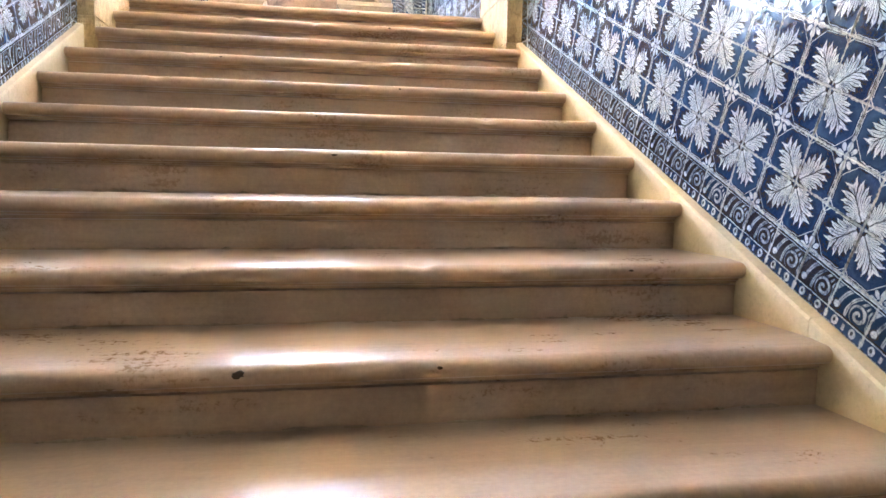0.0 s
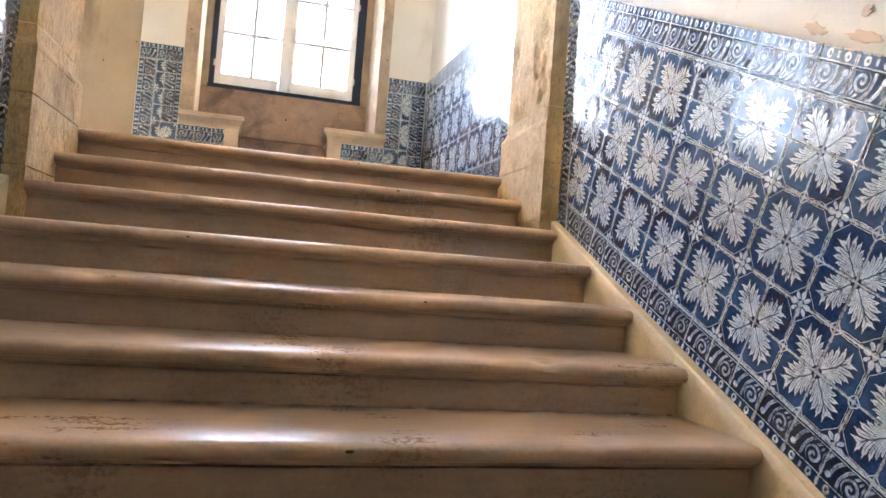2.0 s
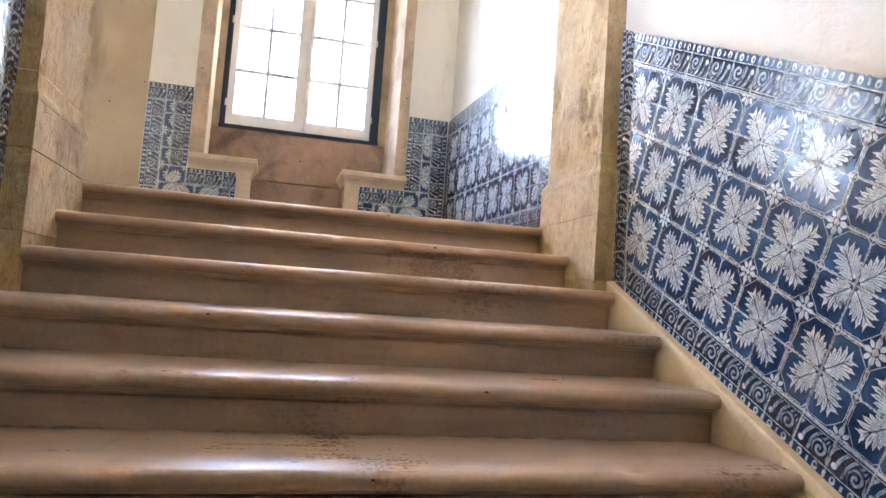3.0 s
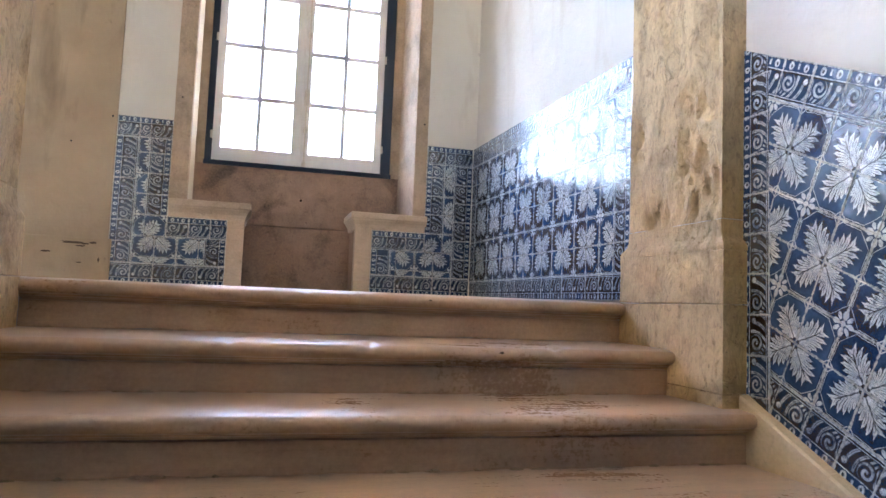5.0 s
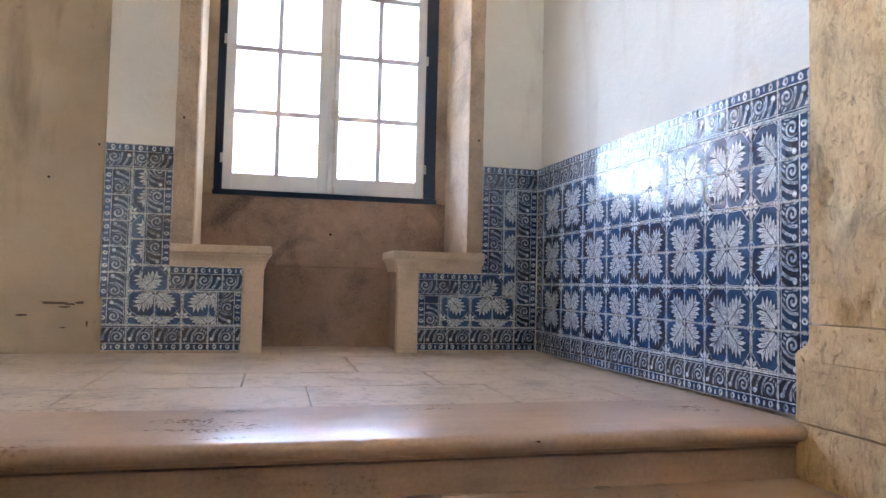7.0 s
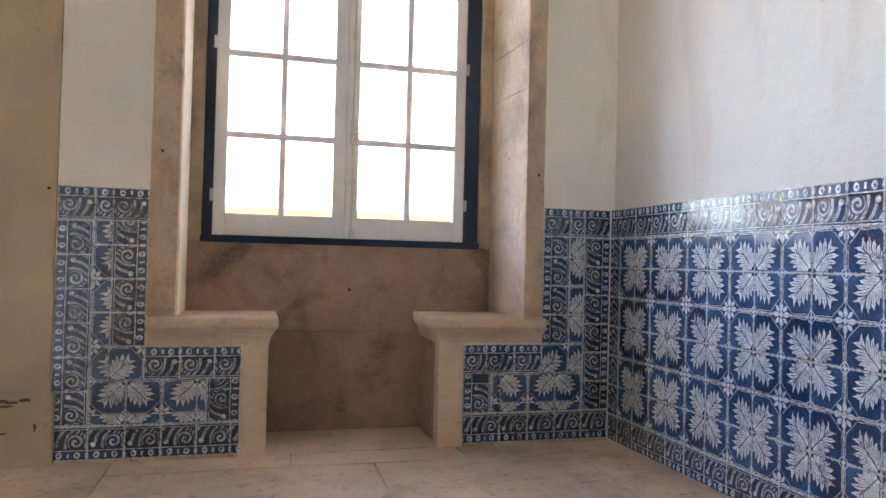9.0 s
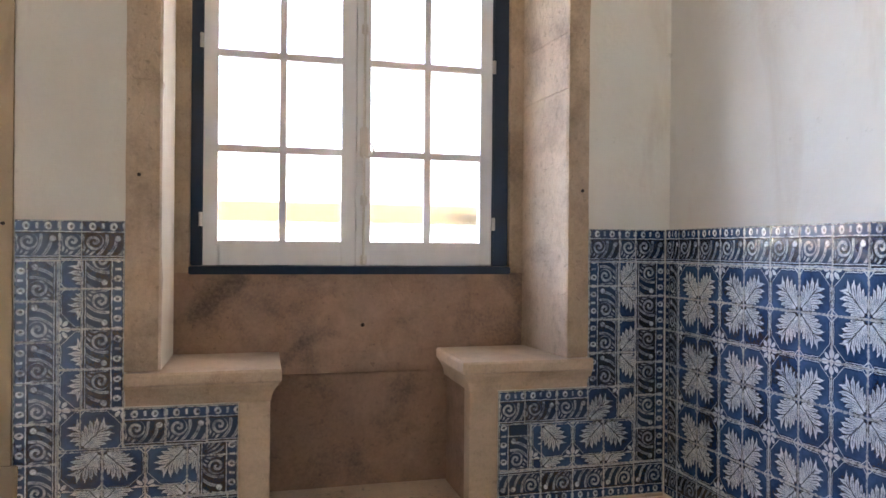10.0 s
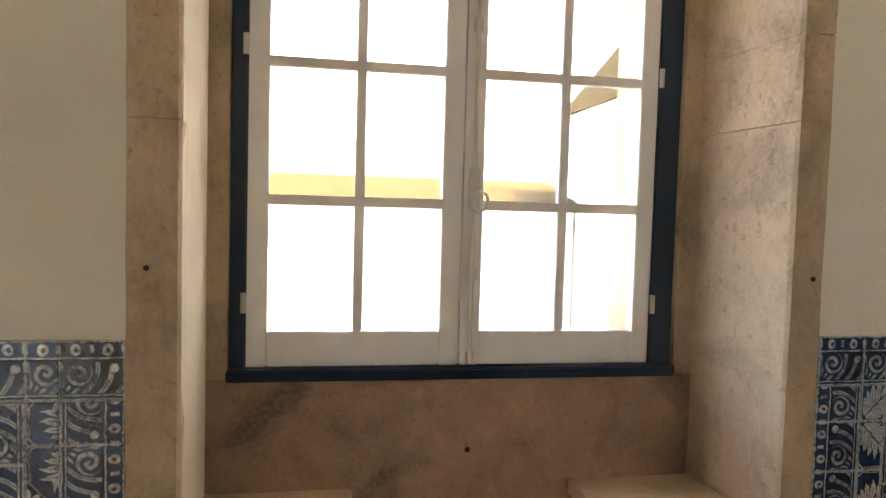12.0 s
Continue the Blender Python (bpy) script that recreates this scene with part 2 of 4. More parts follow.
LEAF, BORDER = leaf_tile(), border_tile()
STEP = stone("step_limestone", (0.56, 0.38, 0.25), (0.35, 0.225, 0.145), (0.17, 0.10, 0.065), 0.34, 0.0, (0.35, 3, 3), 0.35, 0.0, (0.5, 1, 2.6), stains=0.3, gloss=0.14)
STEP.node_tree.nodes["Principled BSDF"].inputs["IOR"].default_value = 1.7    # polished by feet
SLAB = stone("landing_limestone", (0.68, 0.535, 0.40), (0.50, 0.375, 0.265), (0.26, 0.175, 0.115), 0.40, 0.9, (1, 2, 1), 0.6, 0.9, (0.6, 2, 1), stains=0.75)
SLAB.node_tree.nodes["Principled BSDF"].inputs["IOR"].default_value = 1.75
PIER = stone("pier_limestone", (0.70, 0.50, 0.265), (0.47, 0.31, 0.145), (0.20, 0.115, 0.052), 0.85, 0.6, (1, 1, 1), stains=0.75, tool=1.6)
JAMB = stone("jamb_limestone", (0.62, 0.46, 0.31), (0.41, 0.295, 0.195), (0.19, 0.135, 0.092), 0.8, 0.4, (1, 1, 0.6), stains=0.85, tool=0.5)
# paler than the jambs: light falling on the left reveal, put into its colour
LIT_REVEAL = plaster("reveal_lit_skin", (0.78, 0.69, 0.52), (0.70, 0.60, 0.44), (0.48, 0.37, 0.25), 2.0, 0.5)
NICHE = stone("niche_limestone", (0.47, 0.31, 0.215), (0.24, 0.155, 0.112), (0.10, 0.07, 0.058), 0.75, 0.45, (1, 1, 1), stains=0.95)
SEAT = stone("seat_limestone", (0.66, 0.51, 0.36), (0.48, 0.355, 0.24), (0.28, 0.195, 0.125), 0.5, 0.25, (1, 1, 2))
STRING = stone("stringer_plaster", (0.72, 0.58, 0.38), (0.60, 0.46, 0.28), (0.42, 0.30, 0.17), 0.7, 0.2, (1, 1, 1))
CRUMB = stone("joint_mortar", (0.52, 0.42, 0.31), (0.32, 0.23, 0.16), (0.15, 0.10, 0.07), 0.8, 0.8)
CREAM = plaster("cream_plaster", (0.78, 0.73, 0.63), (0.70, 0.64, 0.54), (0.50, 0.40, 0.29), 1.3, 0.5)
# the cream greyed and darkened, so colour tones down two strongly lit walls
TONED_CREAM = plaster("greyed_cream_plaster", (0.69, 0.64, 0.56), (0.61, 0.56, 0.48), (0.47, 0.38, 0.28), 1.1, 0.5)
BUFF = plaster("buff_plaster", (0.51, 0.385, 0.245), (0.40, 0.295, 0.185), (0.25, 0.175, 0.105), 1.6, 0.9)
MORTAR = plaster("tile_mortar", (0.36, 0.36, 0.35), (0.26, 0.26, 0.26), (0.18, 0.17, 0.16), 3)
CEILING = plaster("ceiling_plaster", (0.78, 0.75, 0.68), (0.74, 0.70, 0.62), (0.6, 0.55, 0.46), 1, 0.3)


def paint(name, col, rough=0.35, dirt=0.25):
    m = Mat(name, rough)
    n = m.noise(6, 5, 0.6, (1, 1, 0.4))
    m.colour(m.mix(sharpen(n, 0.45, 0.8) * dirt, col, tuple(0.6 * x for x in col)))
    m.bump(m.noise(60, 3, 0.6, (1, 1, 0.2)), 0.0008)
    return m.m


SASH = paint("sash_white_paint", (0.85, 0.85, 0.86))
BLUE = paint("frame_blue_paint", (0.005, 0.022, 0.055), 0.3, 0.4)
IRONW = paint("bolt_white_paint", (0.70, 0.67, 0.62), 0.3)
HOLE = Mat("dark_hole", 0.9).colour((0.02, 0.014, 0.01)).m
GLASS = Mat("window_glass", 0.02)
GLASS.b.inputs["Transmission Weight"].default_value = 1.0
GLASS.b.inputs["IOR"].default_value = 1.45
GLASS.colour((0.40, 0.40, 0.39))
GLASS = GLASS.m


# ---- mesh helpers ----
def link_mesh(name, bm, material, smooth=False):
    me = bpy.data.meshes.new(name)
    bmesh.ops.recalc_face_normals(bm, faces=bm.faces[:])
    if smooth:
        for f in bm.faces:
            f.smooth = True
    bm.to_mesh(me)
    bm.free()
    if smooth:
        me.set_sharp_from_angle(angle=radians(38))
    me.materials.append(material)
    return new(name, me)


def part(name, bm, material, parent, label="", smooth=False):
    ob = link_mesh(name, bm, material, smooth)
    ob.parent = parent
    if label:
        tagged(ob, label)
    return ob


def structure(name, bm, material, label, category):
    return tagged(link_mesh(name, bm, material), label, category, kind="structure")


def thing(name, at, label, category, group="", kind=""):
    ob = new(name)
    ob.empty_display_size = 0.1
    ob.matrix_world = Matrix.Translation(at)
    return tagged(ob, label, category, group, kind)


def under(name, bm, material, parent, label="", smooth=False):
    """A part given in world metres under a thing that stands elsewhere."""
    ob = part(name, bm, material, parent, label, smooth)
    ob.matrix_parent_inverse = Matrix.Translation(parent.matrix_world.translation).inverted()
    return ob


def box(x0, x1, y0, y1, z0, z1, bm=None, bevel=0.0):
    bm = bm or bmesh.new()
    r = bmesh.ops.create_cube(bm, size=1, matrix=Matrix.Translation(((x0 + x1) / 2, (y0 + y1) / 2, (z0 + z1) / 2)) @ Matrix.Diagonal((x1 - x0, y1 - y0, z1 - z0, 1)))
    if bevel:
        es = list({e for v in r["verts"] for e in v.link_edges})
        bmesh.ops.bevel(bm, geom=es, offset=bevel, segments=2, affect="EDGES")
    return bm


def prism(points, z0, z1, bm=None):
    """An upright prism over a plan outline."""
    bm = bm or bmesh.new()
    lo = [bm.verts.new((x, y, z0)) for x, y in points]
    hi = [bm.verts.new((x, y, z1)) for x, y in points]
    n = len(points)
    bm.faces.new(lo[::-1])
    bm.faces.new(hi)
    for i in range(n):
        bm.faces.new((lo[i], lo[(i + 1) % n], hi[(i + 1) % n], hi[i]))
    return bm


def loft(rings, bm=None):
    """Rings of (x0, x1, y0, y1, z), joined from first to last and closed."""
    bm = bm or bmesh.new()
    rows = [[bm.verts.new(p) for p in ((a, c, z), (b, c, z), (b, d, z), (a, d, z))] for a, b, c, d, z in rings]
    for r, s in zip(rows, rows[1:]):
        for i in range(4):
            bm.faces.new((r[i], r[(i + 1) % 4], s[(i + 1) % 4], s[i]))
    bm.faces.new(rows[0][::-1])
    bm.faces.new(rows[-1])
    return bm


def grit(bm, amp, scale, cuts=0, seed=0.0):
    """Uneven, worn faces."""
    if cuts:
        bmesh.ops.subdivide_edges(bm, edges=bm.edges[:], cuts=cuts, use_grid_fill=True)
    bm.normal_update()
    off = Vector((seed, seed * 0.7, seed * 1.3))
    moves = [(v, v.normal * (noise.noise(v.co * scale + off) + 0.5 * noise.noise(v.co * scale * 2.7 + off)) * amp) for v in bm.verts]
    for v, d in moves:
        v.co += d
    return bm


def rod(a, b, r, sides=10, bm=None):
    bm = bm or bmesh.new()
    a, b = Vector(a), Vector(b)
    m = Matrix.Translation((a + b) / 2) @ (b - a).to_track_quat("Z", "Y").to_matrix().to_4x4()
    bmesh.ops.create_cone(bm, cap_ends=True, segments=sides, radius1=r, radius2=r, depth=(b - a).length, matrix=m)
    return bm


# ---- floor, walls, ceiling ----
structure("ceiling", box(-4.9, 2.0, -4.4, 8.2, CEIL, CEIL + 0.2), CEILING, "plain pale plastered ceiling high above the stairs", "ceiling")
structure("lower_floor", box(-1.5, 1.9, -4.4, -1.09, -0.9, FLOOR - 18 * RISE), SLAB, "worn limestone floor at the foot of the stairs", "floor")
# unseen end wall, buff to weaken the light it throws back on the risers
bm = box(-1.5, 1.9, -4.4, -4.1, -0.92, CEIL)
structure("wall_south", bm, BUFF, "plain buff plastered wall added at the stairs' unseen foot", "wall")


def clip(poly, px, py, nx, ny):
    """Keep the part of a polygon of (x, y, u, v) where (x - px) nx + (y - py) ny >= 0."""
    out = []
    for i, a in enumerate(poly):
        b = poly[(i + 1) % len(poly)]
        da, db = (a[0] - px) * nx + (a[1] - py) * ny, (b[0] - px) * nx + (b[1] - py) * ny
        if da >= 0:
            out.append(a)
        if da * db < 0:
            k = da / (da - db)
            out.append(tuple(p + k * (q - p) for p, q in zip(a, b)))
    return out


# right-hand wall of the stairs
x0, x1 = right_x(-4.1), right_x(4.6)
wall_right = structure("wall_stair_right", prism([(x0 + 0.022, -4.1), (x1 + 0.022, 4.6), (x1 + 0.022, 5.02), (1.9, 5.02), (1.9, -4.1)], -0.9, CEIL), TONED_CREAM,
                       "cream plastered stair wall with peeling patches above blue tiles", "wall")
# left-hand wall; the high gap is an added opening that lets sky onto the treads
bm = bmesh.new()
for ya, yb, za, zb in ((-4.1, 4.98, -0.9, 4.15), (-4.1, 2.8, 4.15, 5.65), (4.0, 4.98, 4.15, 5.65), (-4.1, 4.98, 5.65, CEIL)):
    box(-1.5, LEFT_X - 0.022, ya, yb, za, zb, bm)
wall_left = structure("wall_stair_left", bm, CREAM, "cream plastered stair wall above blue tiles", "wall")
# landing
wall_land = structure("wall_landing_right", prism([(land_x(5.02) + 0.022, 5.02), (land_x(WALL_Y) + 0.022, WALL_Y), (1.9, WALL_Y), (1.9, 5.02)], -0.92, CEIL), TONED_CREAM,
                      "pale cream plastered landing wall above a blue tile dado", "wall")
bm = box(-4.6, -1.505, 4.7, 4.98, -0.92, CEIL)
structure("wall_landing_back", bm, CREAM, "plain cream plastered wall behind the landing", "wall")
bm = box(-4.9, -4.6, 4.7, 8.0, -0.92, CEIL)
structure("wall_landing_side", bm, CREAM, "plain cream plastered wall closing the landing", "wall")

# window wall, with a splayed stone recess
BACK0 = 7.50
RL, RR, HEAD = -0.67, 0.819, 5.55          # recess
JL, JR = -0.775, 0.905                    # outer edges of the stone jambs
bm = box(-1.108, JL, WALL_Y, 8.0, -0.92, CEIL)
box(JR, 1.9, WALL_Y, 8.0, -0.92, CEIL, bm)
box(JL, JR, WALL_Y, 8.0, HEAD + 0.11, CEIL, bm)
wall_window = structure("wall_window", bm, CREAM, "pale cream plastered wall round the window recess", "wall")
bm = box(-2.10, -1.108, WALL_Y - 0.012, 8.0, -0.92, CEIL)
structure("wall_window_buff", grit(bm, 0.004, 1.7, 5), BUFF, "buff limewashed wall beside the tiled panel, stained near the floor", "wall")
bm = box(-4.6, -3.60, WALL_Y, 8.0, -0.92, CEIL)
box(-3.60, -2.10, WALL_Y, 8.0, HEAD, CEIL, bm)
box(-3.60, -2.10, BACK0, 8.0, -0.92, 3.311, bm)
for a, b in ((-3.60, -3.511), (-2.183, -2.10)):
    box(a, b, BACK0, 8.0, 3.311, HEAD, bm)
structure("wall_second_window", bm, CREAM, "cream plastered wall round the second window recess", "wall")


bm = box(-2.10, -1.087, WALL_Y - 0.026, WALL_Y - 0.004, FLOOR - 0.02, 2.715, bevel=0.004)
structure("plinth", grit(bm, 0.004, 3, 6), BUFF, "worn buff stone plinth at the wall's foot", "plinth")


def splash(name, m, w, h, material, seed, label, parent=None, thick=0.0015):
    """A thin, ragged patch lying on a surface: a gouge, or a place where plaster has come off."""
    bm = bmesh.new()
    r = random.Random(seed)
    n = 22
    rim = []
    for i in range(n):
        a = 2 * math.pi * i / n
        k = 0.62 + 0.38 * noise.noise(Vector((math.cos(a) * 1.7, math.sin(a) * 1.7, seed * 3.1))) + r.uniform(-0.10, 0.10)
        rim.append((math.cos(a) * w / 2 * k, math.sin(a) * h / 2 * k))
    lo = [bm.verts.new((x, y, 0)) for x, y in rim]
    hi = [bm.verts.new((x * 0.93, y * 0.93, thick)) for x, y in rim]
    bm.faces.new(hi)
    for i in range(n):
        bm.faces.new((lo[i], lo[(i + 1) % n], hi[(i + 1) % n], hi[i]))
    bm.transform(m)
    if parent:
        return part(name, bm, material, parent, label)
    return structure(name, bm, material, label, "damage")


GOUGE = Mat("gouge", 0.95).colour((0.10, 0.065, 0.04)).m
PEEL = plaster("bare_render", (0.62, 0.48, 0.36), (0.52, 0.39, 0.28), (0.38, 0.27, 0.19), 8, 0.8)
NORTH = Matrix.Rotation(radians(90), 4, "X")
for i, (x, z, w, h) in enumerate(((-1.30, 2.682, 0.12, 0.014), (-1.235, 2.676, 0.06, 0.012), (-1.19, 2.684, 0.05, 0.014), (-1.255, 2.662, 0.05, 0.010), (-1.45, 2.62, 0.06, 0.012),
                                  (-1.26, 2.56, 0.04, 0.008), (-1.15, 2.58, 0.012, 0.03))):
    splash("gouge", Matrix.Translation((x, WALL_Y - 0.0275, z)) @ NORTH, w * 1.5, h * 1.6, GOUGE, 11 + i, "dark ragged gouge in the buff plinth", thick=0.0012)

# ---- stairs ----
def step_mesh(xa, xb, back, seed, riser=True):
    """One worn stone step: rounded nose, small moulding below it, riser."""
    prof = [(back, 0), (0.30, 0), (0.20, 0), (0.12, -0.0006), (0.08, -0.0022), (0.052, -0.0048)]
    prof += [(0.027 - 0.027 * math.cos(a), -0.0315 + 0.0245 * math.sin(a)) for a in [radians(d) for d in (90, 64, 38, 14, -12, -38, -64, -88)]]
    prof += [(0.034, -0.057), (0.036, -0.064), (0.044, -0.066), (0.045, -0.0715), (0.072, -0.072), (0.072, -0.0785), (0.049, -0.079), (0.050, -0.12), (0.050, -RISE - 0.004), (back, -RISE - 0.004)]
    bm = bmesh.new()
    n = 130
    off = Vector((seed * 3.7, seed * 1.9, seed * 5.1))
    rows = []
    for i in range(n + 1):
        x = xa + (xb - xa) * i / n
        mid = math.exp(-((x - 0.1) / 0.75) ** 2)
        a = noise.noise(Vector((x * 1.6, seed, 0)) + off)
        b = noise.noise(Vector((x * 6.0, seed, 2)) + off)
        c = noise.noise(Vector((x * 19.0, seed, 5)) + off)
        chip = max(0.0, noise.noise(Vector((x * 9.0, seed, 9)) + off) - 0.42) * 0.035
        row = []
        for y, z in prof:
            near = max(0.0, 1 - max(y - 0.02, 0) / 0.16) if z > -0.06 else 0.25
            dz = -(0.003 * mid + 0.0022 * a + 0.0013 * b) * near - chip * (1 if z > -0.03 and y < 0.06 else 0)
            dy = (0.0035 * a + 0.0020 * b + 0.0009 * c) * near + chip * (0.8 if z > -0.05 and y < 0.06 else 0)
            if y > 0.25 or z < -0.15:
                dy = dz = 0
            if z < -0.15:
                dz = 0.004 + 0.010 * max(0.0, b) + 0.007 * max(0.0, c) + 0.014 * max(0.0, noise.noise(Vector((x * 4.0, seed, 14)) + off) - 0.2)
            row.append(bm.verts.new((x, y + dy, z + dz)))
        rows.append(row)
    k = len(prof)
    for r, s in zip(rows, rows[1:]):
        for j in range(k):
            bm.faces.new((r[j], s[j], s[(j + 1) % k], r[(j + 1) % k]))
    bm.faces.new(rows[0][::-1])
    bm.faces.new(rows[-1])
    return bm


stairs = thing("staircase", (0.2, 2.0, -0.664), "broad flight of worn tan limestone steps with rounded nosings", "stairs", kind="structure")
for k in range(-6, 12):
    y = TOP_Y - TREAD * (11 - k)
    z = FLOOR - RISE * (11 - k)
    xr = right_x(y) - 0.028
    if k >= 10:
        xr = 1.300
    xl = -1.02 if k < 10 else -0.985
    bm = step_mesh(xl, xr, 0.425 if k < 11 else 0.434, k + 20.0)
    bm.transform(Matrix.Translation((0, y, z)))
    under("step", bm, STEP, stairs, smooth=True)


def crumbs(k):
    """Broken pale mortar along the joint where a riser meets the tread below it."""
    r = random.Random(300 + k)
    y, z = TOP_Y - TREAD * (11 - k) + 0.049, FLOOR - RISE * (12 - k)
    x, end = (-1.0, right_x(y) - 0.05) if k < 10 else (-0.96, 1.28)
    bm = bmesh.new()
    while x < end:
        w = r.uniform(0.012, 0.07)
        if r.random() < 0.62:
            a, b = r.uniform(0.004, 0.011), r.uniform(0.004, 0.012)
            ring = []
            for i in range(4):
                t = i / 3
                j = math.sin(math.pi * (0.15 + 0.7 * t)) * r.uniform(0.6, 1.2)
                px = x + w * t
                ring.append([bm.verts.new(c) for c in ((px, y + 0.004, z - 0.004), (px, y - a * j, z - 0.004), (px, y - a * j * 0.5, z + b * j * 0.6), (px, y + 0.004, z + b * j))])
            for p, q in zip(ring, ring[1:]):
                for i in range(4):
                    bm.faces.new((p[i], p[(i + 1) % 4], q[(i + 1) % 4], q[i]))
            bm.faces.new(ring[0][::-1])
            bm.faces.new(ring[-1])
        x += w + (0.0 if r.random() < 0.5 else r.uniform(0.01, 0.09))
    return bm


for k in range(0, 12):
    under("mortar_joint", crumbs(k), CRUMB, stairs, "broken pale mortar in the joint below a riser")
bm = bmesh.new()
prof = [(-1.09, -0.8), (5.35, -0.8), (5.35, 2.34), (5.12, 2.34), (4.9, 2.2), (-1.09, 2.2 - 5.99 * RISE / TREAD)]
a = [bm.verts.new((-1.0, y, z - 0.12)) for y, z in prof]
b = [bm.verts.new((1.38, y, z - 0.12)) for y, z in prof]
bm.faces.new(a)
bm.faces.new(b[::-1])
for i in range(len(prof)):
    bm.faces.new((a[i], a[(i + 1) % len(prof)], b[(i + 1) % len(prof)], b[i]))
under("core", bm, STEP, stairs)


def stringer(name, xin, xout, ya, yb, label):
    """A sloping cream skirting beside the steps, in lengths."""
    ob = thing(name, (xin(0.0), 0.0, 0.0), label, "skirting", kind="structure")
    y, i = ya, 0
    while y < yb - 0.02:
        e = min(y + 0.72, yb)
        bm = bmesh.new()
        rows = []
        for yy in (y + 0.0015, e - 0.0015):
            zt = FLOOR - (TOP_Y - yy) * RISE / TREAD + 0.004
            xi, xo = xin(yy), xout(yy)
            s = 1 if xo > xi else -1
            rows.append([bm.verts.new(p) for p in ((xi, yy, zt - 0.40), (xi, yy, zt - 0.008), (xi + s * 0.006, yy, zt), (xo, yy, zt + 0.006), (xo, yy, zt - 0.40))])
        for j in range(5):
            bm.faces.new((rows[0][j], rows[0][(j + 1) % 5], rows[1][(j + 1) % 5], rows[1][j]))
        bm.faces.new(rows[0])
        bm.faces.new(rows[1][::-1])
        under("length", grit(bm, 0.0012, 7, 0, i), STRING, ob)
        y, i = e, i + 1
    return ob


stringer("stringer_right", lambda y: right_x(y) - 0.036, lambda y: right_x(y) + 0.02, -1.0, 4.40, "cream plastered sloping skirting along the steps")
stringer("stringer_left", lambda y: -1.028, lambda y: LEFT_X - 0.02, -1.0, 4.30, "cream plastered sloping skirting along the steps")


# ---- piers at the head of the stairs ----
def carve(bm, face_x, sign, seed, lo_y, hi_y):
    """Eroded, pitted patches on a pier's shaft."""
    off = Vector((seed, 0, 0))
    for v in bm.verts:
        if abs(v.co.x - face_x) < 0.03:
            p = Vector((0, v.co.y * 4.5, v.co.z * 2.6)) + off
            m = min(1.0, max(0.0, noise.noise(p) * 3.2 - 0.25))
            q = Vector((3, v.co.y * 26, v.co.z * 17)) + off
            d = max(0.0, 0.35 + 1.3 * noise.noise(q)) + 0.5 * max(0.0, noise.noise(q * 2.3))
            edge = min(1.0, max(0.0, min(v.co.y - lo_y, hi_y - v.co.y) / 0.05))
            v.co.x += sign * edge * min(0.026, m * (0.4 + d) * 0.020)
            v.co.x += sign * 0.0025 * noise.noise(q * 0.5)
    return bm


def pier(name, face, back, ya, yb, z0, label):
    ob = thing(name, ((face + back) / 2, (ya + yb) / 2, z0), label, "pier", kind="structure")
    s = 1 if back > face else -1

    def ring(o, z):
        a, b = sorted((face + o * 0.52 * s, back))
        return (a, b, ya + o, yb - o, z)
    blocks = ((z0, 2.13), (2.134, 2.428), (2.432, 2.615))
    for i, (a, b) in enumerate(blocks):
        bm = loft([ring(0.002, a), ring(0.0, a + 0.004), ring(0.0, b - 0.004), ring(0.002, b)])
        under("plinth_block", grit(bm, 0.003, 6, 5, i + face), PIER, ob)
    bm = loft([ring(0.0, 2.616), ring(0.0, 2.628), ring(0.006, 2.640), ring(0.020, 2.652), ring(0.030, 2.664), ring(0.034, 2.68), ring(0.036, 2.722)])
    under("base_moulding", grit(bm, 0.002, 8, 2, face), PIER, ob, "worn moulded limestone base")
    z = 2.726
    for i, h in enumerate((1.42, 1.15, 1.1)):
        e = min(z + h, CEIL)
        bm = bmesh.new()
        ny, nz = 44, int(h / 0.0135)
        fx = face + 0.020 * s
        grid = [[bm.verts.new((fx, ya + 0.038 + (yb - ya - 0.076) * p / ny, z + (e - z) * q / nz)) for q in range(nz + 1)] for p in range(ny + 1)]
        for p in range(ny):
            for q in range(nz):
                bm.faces.new((grid[p][q], grid[p + 1][q], grid[p + 1][q + 1], grid[p][q + 1]))
        for p in (0, ny):
            far = [bm.verts.new((back, v.co.y, v.co.z)) for v in grid[p]]
            for q in range(nz):
                bm.faces.new((grid[p][q], grid[p][q + 1], far[q + 1], far[q]))
        carve(bm, fx, s, 3.0 + i * 2.3 + face, ya + 0.038, yb - 0.038)
        under("shaft_block", grit(bm, 0.0008, 9), PIER, ob, "eroded, pitted tan limestone shaft", smooth=True)
        z = e + 0.003
    return ob


pier("pier_right", 1.296, 1.7, 4.405, 5.085, 1.75, "tan limestone pier with eroded shaft and moulded base")
pier("pier_left", -0.978, -1.45, 4.31, 5.05, 1.75, "tan limestone pier with eroded shaft and moulded base")

